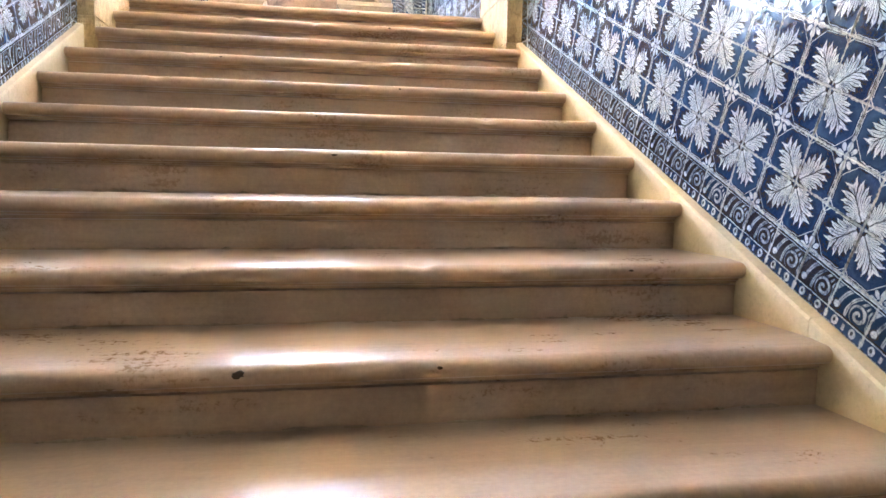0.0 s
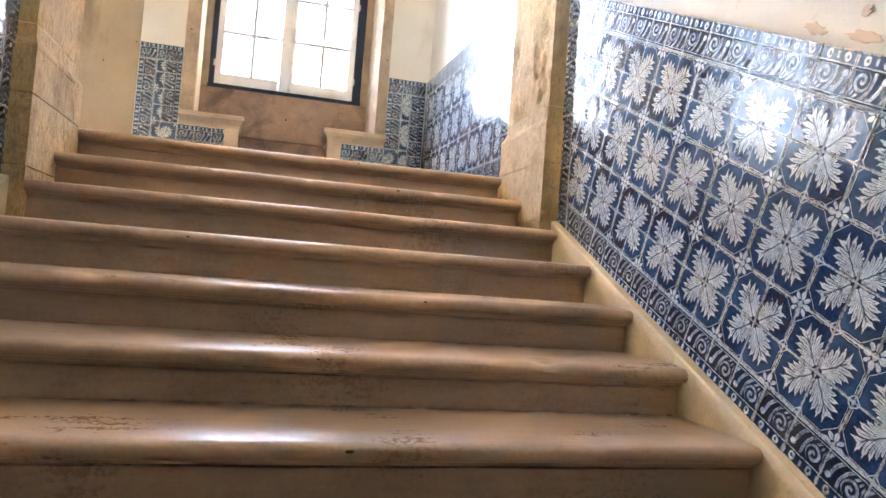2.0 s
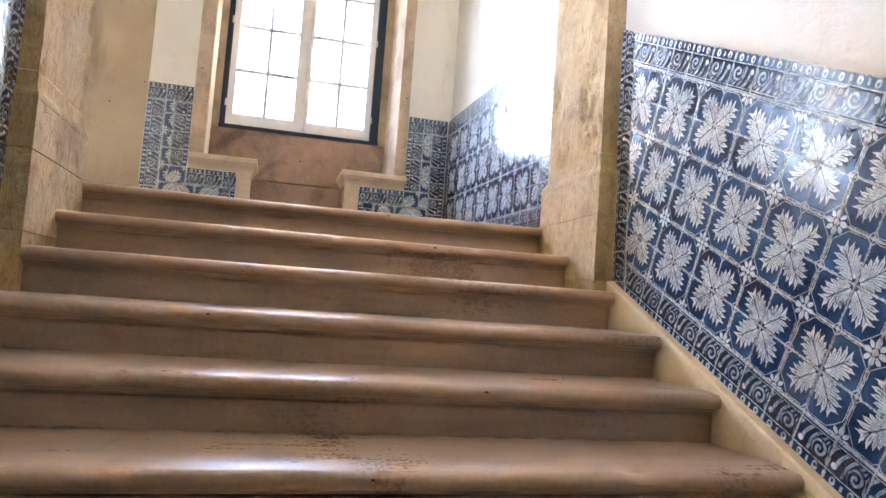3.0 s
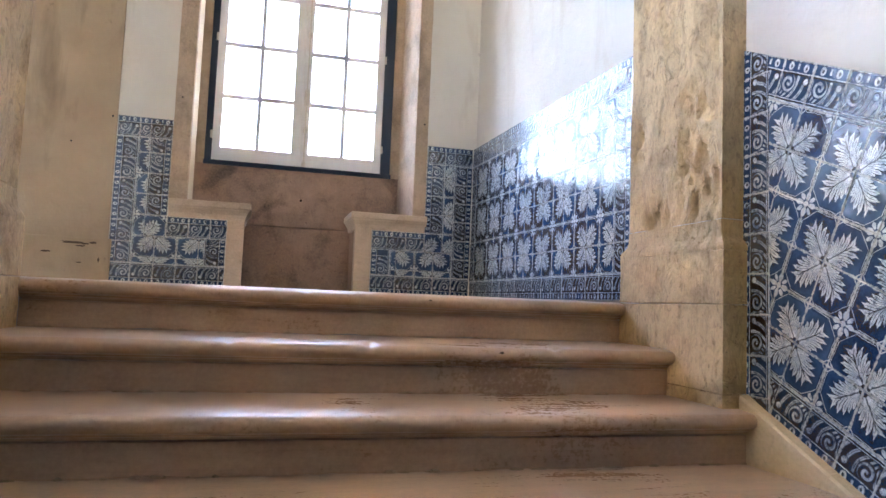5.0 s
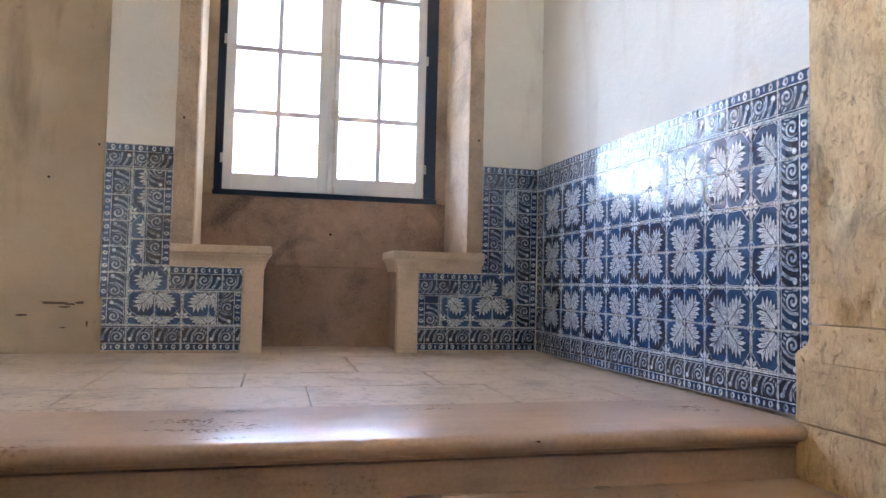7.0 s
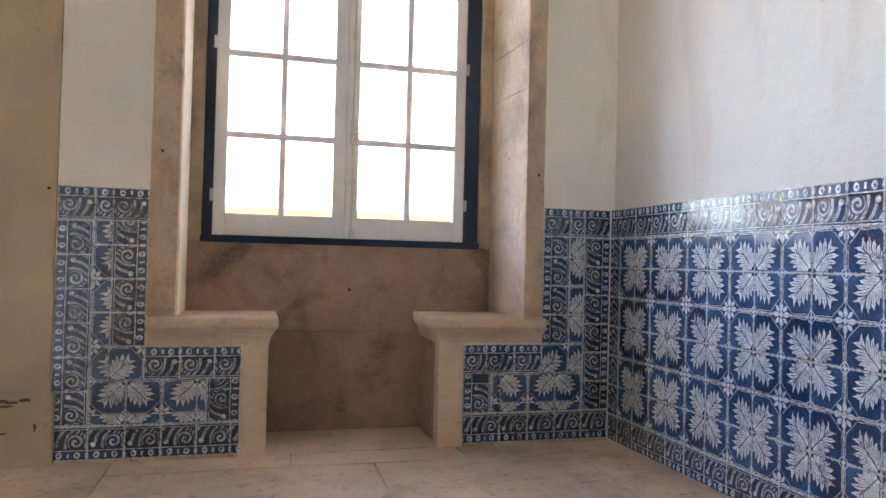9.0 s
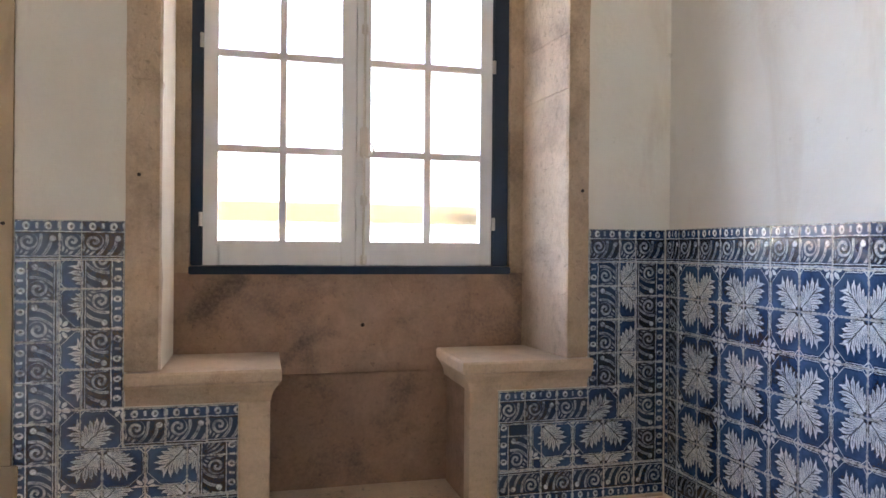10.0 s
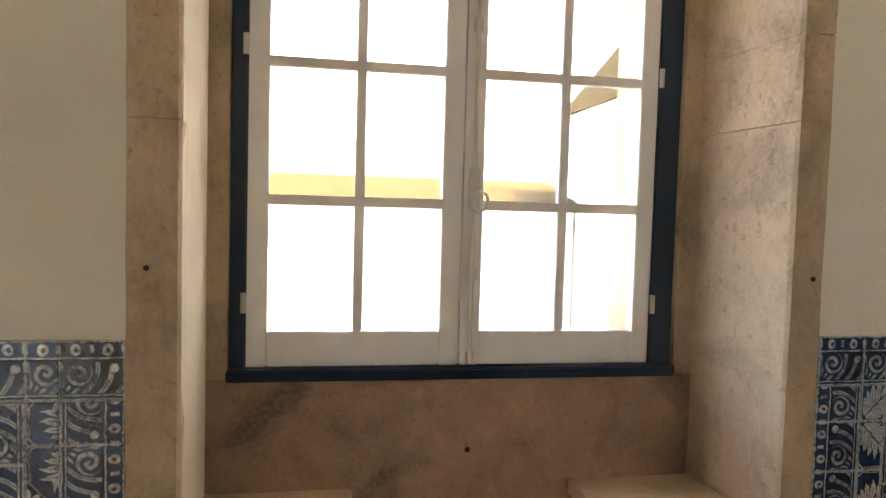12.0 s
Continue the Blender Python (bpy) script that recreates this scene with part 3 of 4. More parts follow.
# ---- window recess: jambs, sill wall, seats ----
BACK = 7.50
jambs = thing("window_surround", (0.05, WALL_Y, FLOOR), "grey-tan limestone surround of the deep window recess", "window surround", kind="structure")
for name, a, b, sgn in (("jamb", JL, RL, 1), ("jamb", JR, RR, -1)):
    z = 3.0
    for i, e in enumerate((3.98, 4.30, 5.1, HEAD) if sgn > 0 else (4.05, 4.27, 5.0, HEAD)):
        q = b - 0.004 * sgn if sgn > 0 else b - 0.040
        p = [(a, WALL_Y - 0.008), (b, WALL_Y - 0.008), (b + 0.006 * sgn, WALL_Y + 0.004), (q, BACK), (q, 8.0), (a, 8.0)]
        bm = prism(p if sgn > 0 else p[::-1], z + 0.0012, e - 0.0012)
        bmesh.ops.subdivide_edges(bm, edges=[x for x in bm.edges if abs(x.verts[0].co.z - x.verts[1].co.z) > 0.1], cuts=9)
        under(name, grit(bm, 0.003, 8, 0, i + 3.0 * sgn), JAMB, jambs)
        z = e
# thin skin on the left reveal only, with its brightness painted in
bm = prism([(RL - 0.001, WALL_Y + 0.012), (RL + 0.006, WALL_Y + 0.012), (RL + 0.002, BACK - 0.001), (RL - 0.006, BACK - 0.001)], 3.0, HEAD - 0.002)
under("reveal", bm, LIT_REVEAL, jambs, "left reveal of the window recess, coloured paler as if lit")
under("lintel", grit(box(JL, JR, WALL_Y - 0.008, 8.0, HEAD, HEAD + 0.11, bevel=0.004), 0.002, 4, 2), JAMB, jambs)
# inner rebate beside the frame, and the wall below it
for a, b in ((RL - 0.004, -0.613), (0.719, RR + 0.004)):
    under("rebate", grit(box(a, b, BACK, 8.0, 3.318, HEAD - 0.05, bevel=0.003), 0.0015, 6, 3), JAMB, jambs)
under("rebate_head", box(RL - 0.004, RR + 0.004, BACK, 8.0, HEAD - 0.05, HEAD), JAMB, jambs)
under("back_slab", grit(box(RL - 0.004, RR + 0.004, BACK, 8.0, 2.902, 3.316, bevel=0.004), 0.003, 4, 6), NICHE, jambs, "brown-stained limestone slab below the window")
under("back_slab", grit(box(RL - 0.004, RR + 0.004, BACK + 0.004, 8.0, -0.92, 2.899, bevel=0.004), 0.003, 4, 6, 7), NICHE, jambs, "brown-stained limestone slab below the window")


def peg(name, x, y, z, r=0.0075):
    bm = bmesh.new()
    bmesh.ops.create_cone(bm, cap_ends=True, segments=12, radius1=r, radius2=r * 0.8, depth=0.01, matrix=Matrix.Translation((x, y, z)) @ Matrix.Rotation(radians(90), 4, "X"))
    tagged(link_mesh(name, bm, HOLE), "small dark drilled hole in the stone", "hole", kind="structure")


peg("drill_hole", -0.734, WALL_Y - 0.006, 3.66)
peg("drill_hole", 0.878, WALL_Y - 0.006, 3.652)
peg("drill_hole", 0.073, BACK - 0.002, 3.10, 0.009)
peg("drill_hole", -1.135, WALL_Y - 0.016, 3.49, 0.006)
peg("drill_hole", -1.36, WALL_Y - 0.016, 3.31, 0.006)
peg("drill_hole", -1.70, WALL_Y - 0.016, 3.70, 0.008)


def seat(xo, xi, xp, name, label):
    """A stone window seat: moulded slab on a block with a front post. xo: outer end, xi: inner end, xp: post's tile side."""
    s = 1 if xi > xo else -1
    ob = thing(name, ((xo + xi) / 2, 7.3, FLOOR), label, "window seat", "window seats")

    def ring(o, z, outer):
        a, b = sorted((outer, xi - o * s))
        return (a, b, WALL_Y - 0.034 + o, BACK - 0.002, z)
    bm = loft([ring(0.034, 2.884, xo), ring(0.033, 2.896, xo), ring(0.028, 2.915, xo), ring(0.018, 2.934, xo), ring(0.010, 2.944, xo), ring(0.008, 2.952, xo),
               ring(0.0, 2.958, xo), ring(0.0, 2.990, xo), ring(0.004, 2.998, xo)])
    under("slab", grit(bm, 0.0016, 9, 3, xo), SEAT, ob, "moulded, worn limestone seat slab")
    a, b = sorted((xp, xi - 0.037 * s))
    under("post", grit(box(a, b, WALL_Y - 0.003, WALL_Y + 0.075, FLOOR - 0.01, 2.884, bevel=0.003), 0.0015, 6, 4, xo), SEAT, ob, "plain limestone front post")
    a, b = sorted((xo + 0.1 * s, xi - 0.046 * s))
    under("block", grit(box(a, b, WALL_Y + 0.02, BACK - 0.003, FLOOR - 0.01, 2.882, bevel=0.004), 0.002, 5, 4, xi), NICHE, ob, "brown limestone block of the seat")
    return ob


seat(-0.772, -0.265, -0.408, "window_seat", "tan limestone window seat with moulded edge")
seat(0.918, 0.390, 0.538, "window_seat", "tan limestone window seat with moulded edge")
# wall below the seats, behind the tiles
bm = box(JL, -0.38, WALL_Y + 0.001, WALL_Y + 0.3, FLOOR - 0.4, 2.882)
box(0.51, JR, WALL_Y + 0.001, WALL_Y + 0.3, FLOOR - 0.4, 2.882, bm)
structure("wall_under_seats", bm, CREAM, "plastered wall below the window seats", "wall")

# ---- window ----
Z0, PANE, BAR, ROWS_N = 3.447, 0.361, 0.023, 5
ZT = Z0 + ROWS_N * PANE + (ROWS_N - 1) * BAR
window = thing("window_1", (0.05, GLASS_Y, 3.318), "tall white casement window with small panes in a dark blue frame", "window", kind="structure")
FB, FT = -0.611, 0.717
for nm, b in (("frame_jamb", (FB, FB + 0.046, GLASS_Y - 0.025, GLASS_Y + 0.05, 3.3445, ZT + 0.11)), ("frame_jamb", (FT - 0.072, FT, GLASS_Y - 0.025, GLASS_Y + 0.05, 3.345, ZT + 0.11)),
              ("frame_head", (FB, FT, GLASS_Y - 0.025, GLASS_Y + 0.05, ZT + 0.112, ZT + 0.16)), ("frame_sill", (FB - 0.004, FT + 0.004, GLASS_Y - 0.054, GLASS_Y + 0.05, 3.311, 3.344))):
    under(nm, box(*b, bevel=0.004), BLUE, window, "dark blue painted wooden frame")
for b in ((FB + 0.02, FB + 0.068, 3.34, ZT + 0.13), (FT - 0.10, FT - 0.02, 3.34, ZT + 0.13), (FB + 0.068, FT - 0.10, 3.335, 3.375), (FB + 0.068, FT - 0.10, ZT + 0.09, ZT + 0.13)):
    under("frame_stop", box(b[0], b[1], GLASS_Y + 0.026, GLASS_Y + 0.048, b[2], b[3]), BLUE, window)
under("meeting_cover", box(0.028, 0.060, GLASS_Y + 0.023, GLASS_Y + 0.034, 3.36, ZT + 0.10), SASH, window)


def sash(xa, xb, panes, name):
    """A casement leaf: stiles, rails, glazing bars and one pane in each light."""
    leaf = under(name, box(xa, panes[0][0], GLASS_Y - 0.018, GLASS_Y + 0.022, 3.3465, ZT + 0.105, bevel=0.003), SASH, window, "white painted casement leaf")

    def piece(nm, bm, mat, label=""):
        ob = part(nm, bm, mat, leaf, label)
        ob.matrix_parent_inverse = (Matrix.Translation(window.matrix_world.translation) @ leaf.matrix_parent_inverse).inverted()
        return ob
    piece("stile", box(panes[1][1], xb, GLASS_Y - 0.018, GLASS_Y + 0.022, 3.3465, ZT + 0.105, bevel=0.003), SASH)
    piece("rail", box(panes[0][0] + 0.0005, panes[1][1] - 0.0005, GLASS_Y - 0.016, GLASS_Y + 0.022, 3.347, Z0, bevel=0.003), SASH)
    piece("rail", box(panes[0][0] + 0.0005, panes[1][1] - 0.0005, GLASS_Y - 0.016, GLASS_Y + 0.022, ZT, ZT + 0.104, bevel=0.003), SASH)
    piece("glazing_bar", box(panes[0][1] - 0.003, panes[1][0] + 0.003, GLASS_Y - 0.012, GLASS_Y + 0.016, Z0, ZT, bevel=0.003), SASH)
    for r in range(ROWS_N):
        z = Z0 + r * (PANE + BAR)
        for a, b in panes:
            g = piece("pane", box(a - 0.003, b + 0.003, GLASS_Y + 0.002, GLASS_Y + 0.005, z - 0.003, z + PANE + 0.003), GLASS)
            g.visible_shadow = False
            if r:
                piece("glazing_bar", box(a - 0.007, b + 0.007, GLASS_Y - 0.0115, GLASS_Y + 0.015, z - BAR - 0.003, z + 0.003, bevel=0.003), SASH)
    return leaf


sash(-0.569, 0.0425, ((-0.509, -0.267), (-0.245, -0.017)), "casement")
sash(0.0455, 0.643, ((0.105, 0.341), (0.364, 0.589)), "casement")
for x, zs in ((-0.572, (3.53, 4.24, 4.95)), (0.647, (3.53, 4.22, 4.94))):
    for z in zs:
        under("hinge", rod((x, GLASS_Y - 0.03, z - 0.028), (x, GLASS_Y - 0.03, z + 0.028), 0.008), IRONW, window, "white painted knuckle hinge", True)
# bolt on the meeting stile
bx, by = 0.076, GLASS_Y - 0.026
bolt = under("bolt_rod", rod((bx, by, 3.37), (bx, by, ZT + 0.08), 0.0055), IRONW, window, "white painted espagnolette bolt", True)
for z in (3.37, 3.62, 4.34, 4.9):
    bm = box(bx - 0.014, bx + 0.014, by - 0.002, by + 0.010, z - 0.022, z + 0.022, bevel=0.004)
    rod((bx, by - 0.001, z - 0.016), (bx, by - 0.001, z + 0.016), 0.011, 10, bm)
    under("bolt_guide", bm, IRONW, window)
bm = box(bx - 0.018, bx + 0.018, by - 0.004, by + 0.010, 3.80, 3.93, bevel=0.006)
prev = None
for i in range(15):
    a = radians(24 * i + 90)
    p = Vector((bx + 0.012 + 0.024 * math.cos(a), by - 0.020 - 0.008 * math.sin(a), 3.83 + 0.030 * math.sin(a)))
    if prev is not None:
        rod(prev, p, 0.0045, 8, bm)
    prev = p
under("bolt_handle", bm, IRONW, window, "white painted ring handle")

# second window, farther along the same wall
second = copy_thing(window, Matrix.Translation((0.05 - 2.90, GLASS_Y, 3.318)))
second.name = "window_2"

# ---- outside: courtyard ----
OUT_WALL = plaster("outside_limewash", (0.80, 0.78, 0.72), (0.74, 0.72, 0.66), (0.6, 0.55, 0.45), 0.4, 0.3)
ROOF = stone("roof_clay", (0.060, 0.042, 0.016), (0.045, 0.032, 0.012), (0.03, 0.02, 0.01), 0.9, 0.3)
ROOF.node_tree.nodes["Principled BSDF"].inputs["Specular IOR Level"].default_value = 0.05    # dull clay
GROUND = stone("courtyard_gravel", (0.52, 0.47, 0.38), (0.44, 0.39, 0.31), (0.35, 0.30, 0.23), 0.95, 0.3)
structure("ground", box(-2000, 2000, -2000, 2000, -1.2, -0.92), GROUND, "pale gravel courtyard below the window", "ground")
def gable(x0, x1, y0, y1, e, r, lengthwise):
    """A pitched roof over a plan: eaves at e, ridge at r."""
    bm = bmesh.new()
    if lengthwise:
        m = (y0 + y1) / 2
        p = ((x0, y0, e), (x1, y0, e), (x1, m, r), (x0, m, r), (x0, y1, e), (x1, y1, e))
    else:
        m = (x0 + x1) / 2
        p = ((x0, y0, e), (x0, y1, e), (m, y1, r), (m, y0, r), (x1, y0, e), (x1, y1, e))
    v = [bm.verts.new(q) for q in p]
    for f in ((0, 1, 2, 3), (3, 2, 5, 4), (0, 3, 4), (1, 5, 2), (0, 4, 5, 1)):
        bm.faces.new([v[i] for i in f])
    return bm


far = thing("courtyard_wing", (-8, 22, -0.92), "long low limewashed wing with an ochre clay roof", "building")
under("wall", box(-40, 5.9, 22, 28, -0.92, 4.05), OUT_WALL, far)
under("roof", gable(-40.3, 6.2, 21.7, 28.3, 4.05, 4.72, True), ROOF, far, "ochre clay tile roof")
side = thing("side_building", (8, 16, -0.92), "taller limewashed side wing with an ochre clay roof", "building")
under("wall", box(6.0, 10, 9.5, 23.4, -0.92, 6.35), OUT_WALL, side)
under("roof", gable(5.9, 10.1, 9.4, 23.5, 6.35, 8.9, False), ROOF, side, "ochre clay tile roof")
for y in (19.2, 15.6):
    under("window", box(5.985, 6.05, y, y + 1.1, 4.3, 5.5), JAMB, side, "pale stone-framed window")

# ---- landing floor: limestone slabs ----
bm = box(-4.6, 1.6, 5.4, WALL_Y + 0.5, FLOOR - 0.4, FLOOR - 0.03)
box(-4.6, -0.99, 4.9, 5.4, FLOOR - 0.4, FLOOR - 0.03, bm)
floor = structure("floor", bm, MORTAR, "worn limestone slab floor of the landing", "floor")


def slab(x0, x1, y0, y1, seed):
    g = 0.0022
    bm = box(x0 + g, x1 - g, y0 + g, y1 - g, FLOOR - 0.05, FLOOR - 0.001, bevel=0.003)
    bmesh.ops.subdivide_edges(bm, edges=[e for e in bm.edges if e.calc_length() > 0.2], cuts=6, use_grid_fill=True)
    under("slab", grit(bm, 0.002, 4, 0, seed), SLAB, floor)


i = 0
for y0, y1, xs in ((5.474, 5.90, (-0.88, -0.12, 0.56, 0.985)), (5.90, 6.29, (-0.88, -0.35, 0.40, 0.985)), (6.29, 6.93, (-0.88, 0.12, 0.985)), (6.93, 7.12, (-0.88, -0.2, 0.5, 0.985))):
    for a, b in zip(xs, xs[1:]):
        slab(a, b, y0, y1, i)
        i += 1
for y0, y1 in ((5.474, 6.35), (6.35, 7.12)):
    slab(0.985, 1.36, y0, y1, i)
    slab(-1.42, -0.88, y0, y1, i + 1)
    i += 2
slab(-0.32, 0.46, 7.12, 7.51, i)
for y0, y1 in ((4.98, 5.7), (5.7, 6.4), (6.4, 7.12)):
    for x0 in (-4.4, -3.8, -3.2, -2.6, -2.0):
        slab(x0, x0 + 0.6 if x0 < -2.0 else -1.42, y0, y1, i)
        i += 1
slab(-1.42, -0.975, 5.05, 5.474, i)

# ---- glazed tiles ----
def tile_bm(poly, depth=0.010, lip=0.0016):
    """A tile from an outline of (x, y, u, v): proud face with a rounded rim and sides."""
    bm = bmesh.new()
    uv = bm.loops.layers.uv.new("UVMap")
    cx, cy = sum(p[0] for p in poly) / len(poly), sum(p[1] for p in poly) / len(poly)

    def inset(p, d):
        v = Vector((cx - p[0], cy - p[1]))
        k = min(0.4, d * 1.42 / max(v.length, 1e-4))
        return p[0] + v.x * k, p[1] + v.y * k
    top = [bm.verts.new((*inset(p, 0.0004 + lip), depth)) for p in poly]
    rim = [bm.verts.new((*inset(p, 0.0004), depth - lip)) for p in poly]
    low = [bm.verts.new((*inset(p, 0.0004), 0)) for p in poly]
    n = len(poly)
    f = bm.faces.new(top)
    for lp, p in zip(f.loops, poly):
        lp[uv].uv = p[2:]
    for a, b in ((rim, top), (low, rim)):
        for j in range(n):
            q = (j + 1) % n
            f = bm.faces.new((a[j], a[q], b[q], b[j]))
            for lp, s in zip(f.loops, (j, q, q, j)):
                lp[uv].uv = poly[s][2:]
    return bm


def tile_data(name, poly, mat):
    me = bpy.data.meshes.new(name)
    bm = tile_bm(poly)
    bm.to_mesh(me)
    bm.free()
    me.materials.append(mat)
    return me


H = T / 2
SQUARE = [(-H, -H, 0, 0), (H, -H, 1, 0), (H, H, 1, 1), (-H, H, 0, 1)]
LEAF_MESH, BORDER_MESH = tile_data("leaf_tile", SQUARE, LEAF), tile_data("border_tile", SQUARE, BORDER)
rng = random.Random(5)


class Face:
    """A wall's plane: an origin, the way along it and the way up; tiles sit on it."""
    def __init__(self, wall, origin, along, up):
        a, u = Vector(along).normalized(), Vector(up)
        n = a.cross(u).normalized()
        u = n.cross(a)
        self.wall = wall
        self.m = Matrix.Translation(origin) @ Matrix((a, u, n)).transposed().to_4x4()

    def put(self, me, x, y, turn=0, sx=1.0, sy=1.0):
        ob = new("tile", me)
        ob.parent = self.wall
        lay = pose(x, y, -0.010 + rng.uniform(-0.0008, 0.0008), rng.gauss(0, 0.45), rng.gauss(0, 0.45), rng.gauss(0, 0.25))
        ob.matrix_basis = self.m @ lay @ Matrix.Diagonal((sx, sy, 1, 1)) @ pose(0, 0, 0, 0, 0, 90 * turn)

    def cut(self, poly, mat):
        if len(poly) > 2:
            cx, cy = sum(p[0] for p in poly) / len(poly), sum(p[1] for p in poly) / len(poly)
            self.put(tile_data("cut_tile", [(p[0] - cx, p[1] - cy, p[2], p[3]) for p in poly], mat), cx, cy)

    def rect(self, x0, x1, y0, y1, kind, a=0, w=T):
        """A whole or trimmed upright tile. Leaf: a is the flower's corner (0 to 3, from low-near round). Border: the side of the beads (0 up, 1 near, 2 down, 3 far)."""
        def uvs(x, y):
            s, t = (x - x0) / w, (y - y0) / w
            if kind == "leaf":
                return ((s, t), (1 - s, t), (1 - s, 1 - t), (s, 1 - t))[a]
            s2, t2 = 1 - (x1 - x) / w, 1 - (y1 - y) / w
            return ((s, t2), (t, 1 - s), (1 - s, 1 - t), (1 - t, s2))[a]
        self.cut([(x, y, *uvs(x, y)) for x, y in ((x0, y0), (x1, y0), (x1, y1), (x0, y1))], LEAF if kind == "leaf" else BORDER)


def quad_uv(turn, kind):
    """The corner values of a square tile turned by quarter turns."""
    c = [(0, 0), (1, 0), (1, 1), (0, 1)]
    return c[-turn % 4:] + c[:-turn % 4]


# landing's right-hand wall: border all round, three rows of flowers
f = Face(wall_land, (land_x(WALL_Y), WALL_Y, 0), (land_x(5.0) - land_x(WALL_Y), 5.0 - WALL_Y, 0), (0, 0, 1))
xs = [0.010, 0.0952] + [0.218 + 0.1228 * i for i in range(15)] + [2.068]
zs = [FLOOR + 0.008, 2.559] + [2.6945 + 0.1354 * i for i in range(6)] + [3.506]
for c in range(len(xs) - 1):
    for r in range(8):
        x, y, w, h = (xs[c] + xs[c + 1]) / 2, (zs[r] + zs[r + 1]) / 2, (xs[c + 1] - xs[c]) / T, (zs[r + 1] - zs[r]) / T
        if r in (0, 7):
            f.put(BORDER_MESH, x, y, 2 if r == 0 else 0, w, h)
        elif c in (0, len(xs) - 2):
            f.put(BORDER_MESH, x, y, 1 if c == 0 else 3, w, h)
        else:
            right, up = c % 2 == 1, r % 2 == 1      # where the flower's middle lies
            f.put(LEAF_MESH, x, y, {(False, False): 0, (True, False): 1, (True, True): 2, (False, True): 3}[(right, up)], w, h)


# tiled panels beside the window seats
def panel(x_out, x_in, x_low, name):
    """An L of tiles: x_out is the tall column's outer edge, x_in its inner, x_low the low part's end at the post."""
    fc = Face(wall_window, (0, WALL_Y - 0.010, FLOOR + 0.012), (1, 0, 0), (0, 0, 1))
    s = 1 if x_low > x_out else -1
    top, low = 8 * T, 2.882 - FLOOR - 0.012
    near, farb = (1, 3) if s > 0 else (3, 1)

    def rect(xa, xb, ya, yb, *k):
        a, b = sorted((xa, xb))
        fc.rect(a, b, ya, yb, *k)
    a1, b1 = x_out + s * T, x_in - s * T
    # lower part: foot row, flowers, top row, end column
    nx = x_out
    while abs(x_low - nx) > 0.01:
        e = nx + s * T
        if (x_low - e) * s < 0.03:
            e = x_low
        rect(nx, e, 0, T, "border", 2)
        nx = e
    nx = x_in
    while abs(x_low - nx) > 0.01:
        e = nx + s * T
        if (x_low - e) * s < 0.03:
            e = x_low
        rect(nx, e, low - T, low - 0.002, "border", 0)
        nx = e
    rect(x_low - s * T, x_low, T, low - T, "border", farb)
    nx, i = a1, 0
    while (x_low - s * T - nx) * s > 0.02:
        e = nx + s * min(T, (x_low - s * T - nx) * s)
        rect(nx, e, T, T * 1.28, "leaf", (1, 0)[i % 2] if s > 0 else (0, 1)[i % 2])
        rect(nx, e, T * 1.28, low - T, "leaf", (2, 3)[i % 2] if s > 0 else (3, 2)[i % 2])
        nx, i = e, i + 1
    # tall part
    for r in range(1, 8):
        rect(x_out, a1, r * T, (r + 1) * T, "border", near if r < 7 else 0)
    y, i = low - T, 0
    while y < 7 * T - 0.02:
        e = min(y + T, 7 * T)
        rect(a1, b1, y, e, "leaf", (1, 2)[i % 2] if s > 0 else (0, 3)[i % 2])
        ya = max(y, low)
        if e - ya > 0.015:
            rect(b1, x_in, ya, e, "border", farb)
        if y < low - 0.01:
            rect(b1, x_in, y, min(low, e), "leaf", 0)
        y, i = e, i + 1
    rect(a1, b1, 7 * T, top, "border", 0)
    rect(b1, x_in, 7 * T, top, "border", 0)


panel(-1.104, -0.776, -0.410, "left")
panel(land_x(WALL_Y) - 0.004, 0.908, 0.540, "right")


for a, b in ((-1.104, -0.411), (0.541, land_x(WALL_Y) - 0.004)):
    structure("trim", grit(box(a, b, WALL_Y - 0.013, WALL_Y + 0.004, FLOOR - 0.02, FLOOR + 0.0125, bevel=0.002), 0.001, 12, 3, a), CRUMB, "rough mortar bed under the lowest tiles", "mortar")


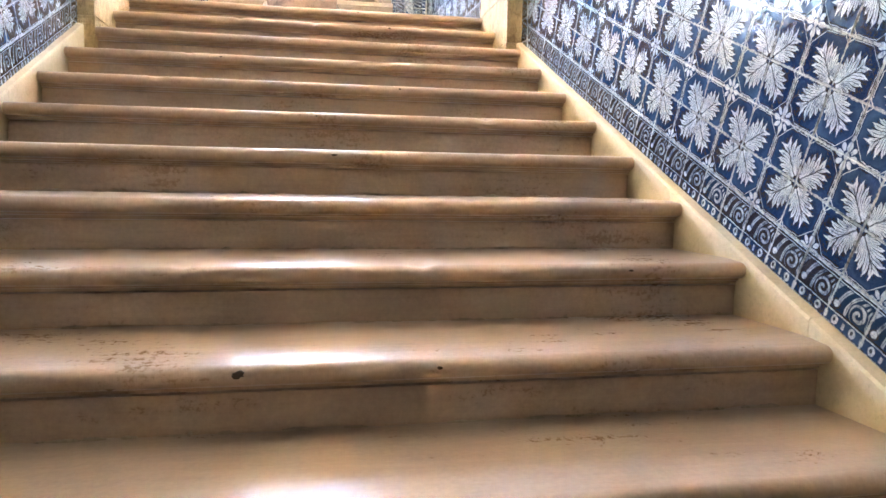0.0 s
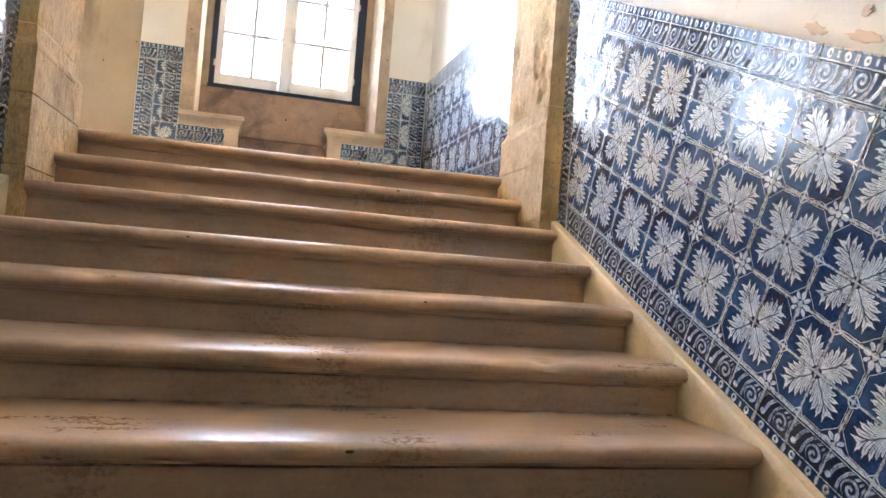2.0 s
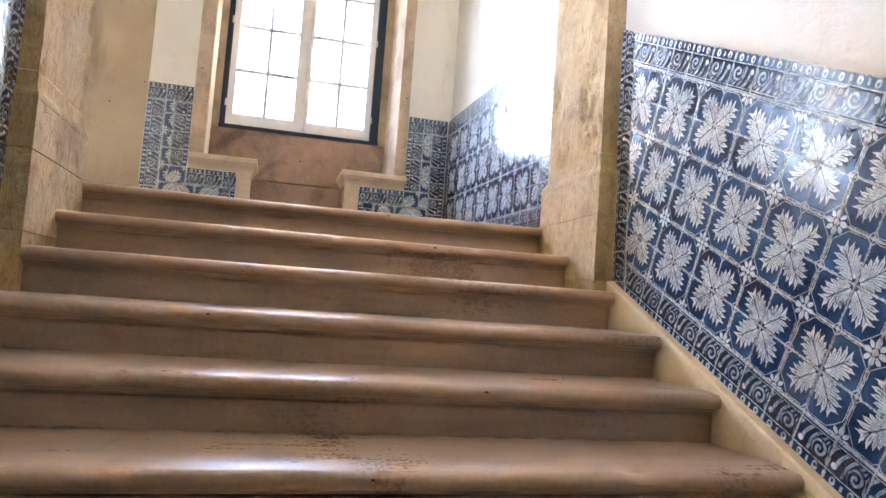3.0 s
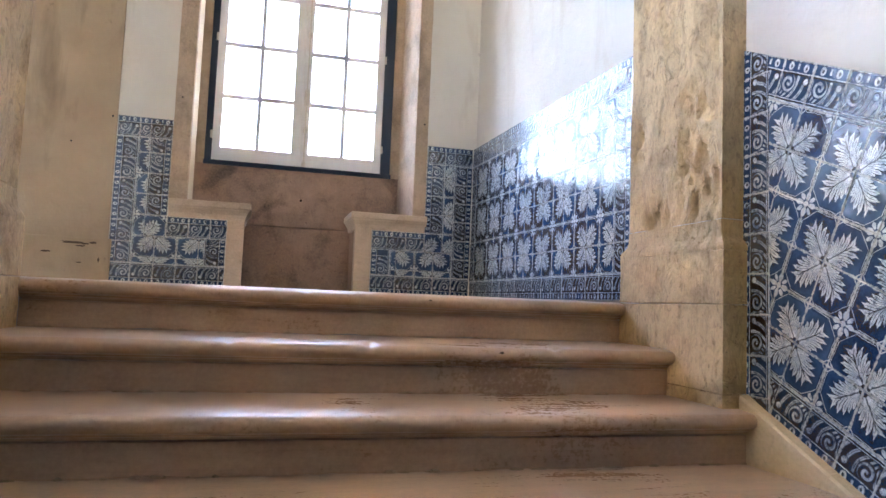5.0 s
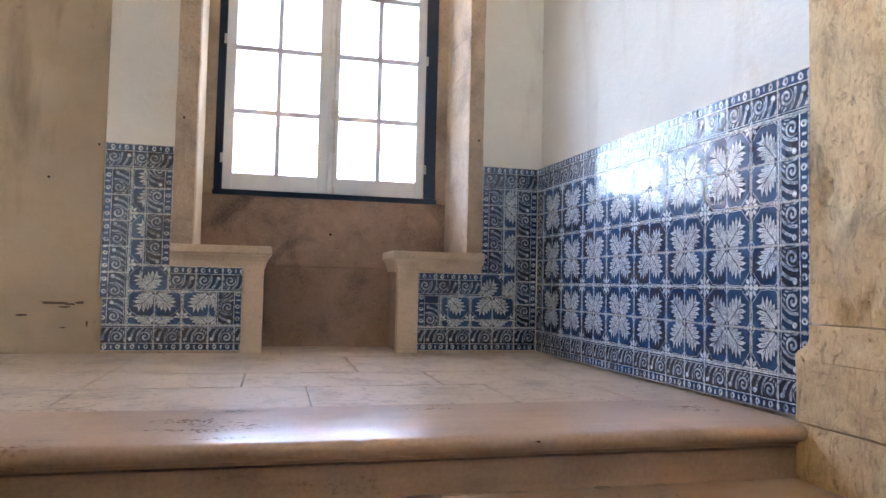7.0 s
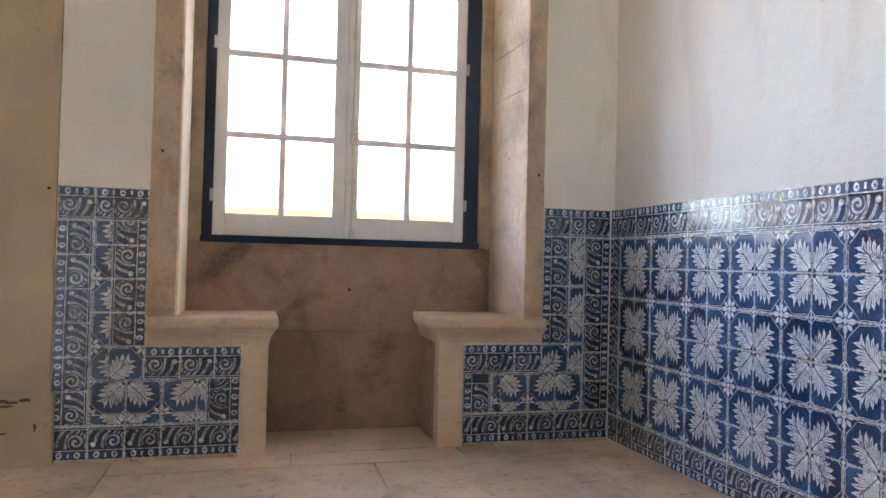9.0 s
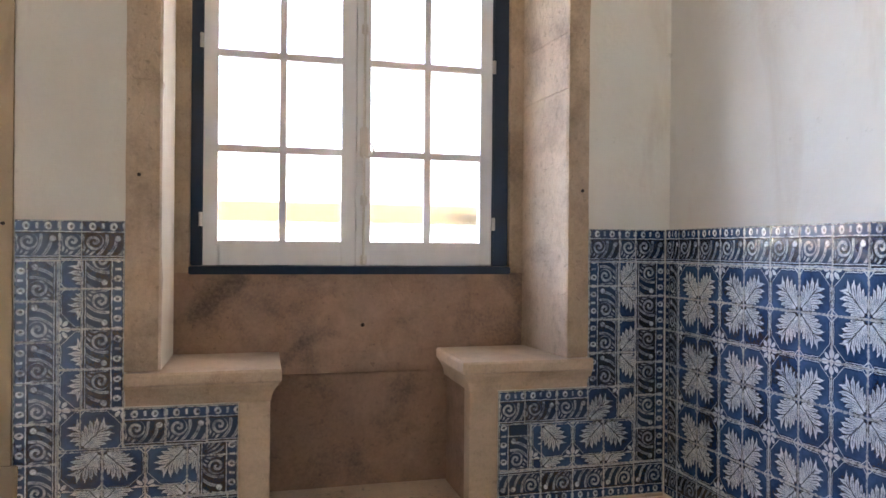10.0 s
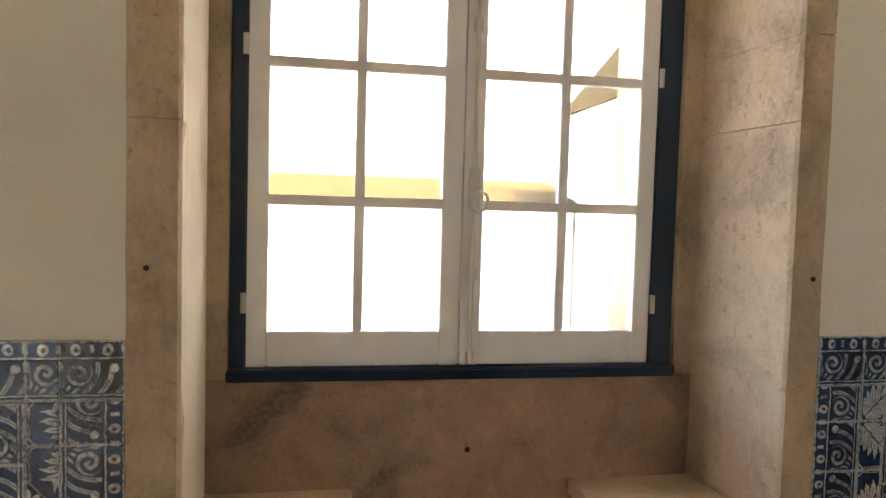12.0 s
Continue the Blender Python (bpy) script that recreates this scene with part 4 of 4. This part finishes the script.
# sloping bands beside the stairs
def sloping(wall, side, top_y, tile):
    ang = math.atan2(RISE, TREAD) - radians(0.4)
    c, s = math.cos(ang), math.sin(ang)
    foot = FLOOR - (TOP_Y - top_y) * RISE / TREAD - 0.012
    if side > 0:
        d = Vector((right_x(0) - right_x(top_y), -top_y * c / c, 0))
        along = Vector((d.x / d.length * c, -c, -s))
        fc = Face(wall, (right_x(top_y), top_y, foot), along, (0, -s, c))
        sx = 1
    else:
        along = Vector((0, c, s))
        fc = Face(wall, (LEFT_X, top_y, foot), along, (0, -s, c))
        sx = -1
    # in the plane: x along the slope (down to the right on the right-hand wall), y up from the foot
    edge = tile * 0.98
    hx, hy = (c, s) if sx > 0 else (-c, s)   # level direction away from the pier
    n_along = 42
    for i in range(-6, n_along):
        for r in range(8):
            xa, ya = i * tile, r * tile
            if sx < 0:
                xa = -xa - tile
            x, y = xa + tile / 2, ya + tile / 2
            if r == 0:
                turn, mat = 2, BORDER
            elif r == 7:
                turn, mat = 0, BORDER
            else:
                right, upw = i % 2 == 0, r % 2 == 1
                if sx < 0:
                    right = not right
                turn, mat = {(False, False): 0, (True, False): 1, (True, True): 2, (False, True): 3}[(right, upw)], LEAF
            corners = [(xa, ya), (xa + tile, ya), (xa + tile, ya + tile), (xa, ya + tile)]
            inside = [((px * hx + py * hy) >= edge) for px, py in corners]
            wy = (fc.m @ Vector((x, y, 0))).y
            if wy < 0.9:
                yield corners, turn, mat, fc
                continue
            if all(inside):
                ob_me = SL_LEAF if mat is LEAF else SL_BORDER
                fc.put(ob_me, x, y, turn)
            elif any(inside):
                uvq = quad_uv(turn, mat)
                fc.cut(clip([(*p, *q) for p, q in zip(corners, uvq)], hx * edge, hy * edge, hx, hy), mat)
    # upright border column beside the pier
    z = 0.0
    vert_top = 8 * tile / c
    fu = Face(wall, fc.m.translation, (0, -1, 0) if sx > 0 else (0, 1, 0), (0, 0, 1))
    slope = s / c
    k = -1
    while k * tile < vert_top + 0.1:
        q = [(0, k * tile), (edge, k * tile), (edge, (k + 1) * tile), (0, (k + 1) * tile)]
        if sx < 0:
            q = [(-edge, k * tile), (0, k * tile), (0, (k + 1) * tile), (-edge, (k + 1) * tile)]
        uvq = [(0, 1), (0, 0), (1, 0), (1, 1)] if sx > 0 else [(0, 0), (0, 1), (1, 1), (1, 0)]
        poly = [(*p, *w) for p, w in zip(q, uvq)]
        m = -slope if sx > 0 else slope
        poly = clip(poly, 0, 0, -m, 1)
        poly = clip(poly, 0, vert_top, m, -1)
        fu.cut(poly, BORDER)
        k += 1


ST = 0.1345
g = ST / T
SL_SQ = [(x * g, y * g, u, v) for x, y, u, v in SQUARE]
SL_LEAF, SL_BORDER = tile_data("leaf_tile", SL_SQ, LEAF), tile_data("border_tile", SL_SQ, BORDER)
for wall, side, ty in ((wall_right, 1, 4.43), (wall_left, -1, 4.335)):
    rest = list(sloping(wall, side, ty, ST))
    verts, faces, uvs, mats = [], [], [], []
    for corners, turn, mat, fc in rest:
        b = len(verts)
        verts += [fc.m @ Vector((x, y, 0)) for x, y in corners]
        faces.append((b, b + 1, b + 2, b + 3))
        uvs += quad_uv(turn, mat)
        mats.append(0 if mat is LEAF else 1)
    me = bpy.data.meshes.new("tiles")
    me.from_pydata(verts, [], faces)
    layer = me.uv_layers.new(name="UVMap")
    for lp, q in zip(layer.data, uvs):
        lp.uv = q
    me.materials.append(LEAF)
    me.materials.append(BORDER)
    for p, k in zip(me.polygons, mats):
        p.material_index = k
    ob = new("tiles", me)
    ob.parent = wall
    tagged(ob, kind="stuff")

# bare patches along the tiles' upper edge
EAST = Matrix(((0, 0, -1, 0), (-1, 0, 0, 0), (0, 1, 0, 0), (0, 0, 0, 1)))
rp = random.Random(3)
for i in range(9):
    y = 1.2 + i * 0.205 + rp.uniform(-0.06, 0.06)
    z = FLOOR - (TOP_Y - y) * RISE / TREAD + 1.185 + rp.uniform(0.0, 0.05)
    m = Matrix.Translation((right_x(y) + 0.0205, y, z)) @ EAST @ Matrix.Rotation(-0.43, 4, "Z")
    splash("bare_patch", m, rp.uniform(0.10, 0.24), rp.uniform(0.02, 0.06), PEEL, 40 + i, "bare patch of brown render in the cream plaster", wall_right, 0.002)
for i in range(4):
    y, z = rp.uniform(1.6, 2.8), rp.uniform(0.06, 0.5)
    z += FLOOR - (TOP_Y - y) * RISE / TREAD + 1.2
    m = Matrix.Translation((right_x(y) + 0.0207, y, z)) @ EAST
    splash("bare_patch", m, rp.uniform(0.05, 0.14), rp.uniform(0.03, 0.12), PEEL, 70 + i, "bare patch of brown render in the cream plaster", wall_right, 0.002)

# worn pits in the nosings
for i, (k, x, w) in enumerate(((2, -0.02, 0.045), (2, 0.42, 0.02), (3, 1.05, 0.018), (5, 0.22, 0.03), (6, 0.16, 0.016), (7, 0.55, 0.02), (8, -0.3, 0.022), (10, 0.62, 0.03), (11, 0.45, 0.02))):
    y, z = TOP_Y - TREAD * (11 - k), FLOOR - RISE * (11 - k)
    ob = splash("pit", Matrix.Translation((x, y - 0.0005, z - 0.026)) @ NORTH, w, w * 0.5, GOUGE, 90 + i, "small dark worn pit in a step's nosing", stairs, 0.006)
    ob.matrix_parent_inverse = Matrix.Translation(stairs.matrix_world.translation).inverted()
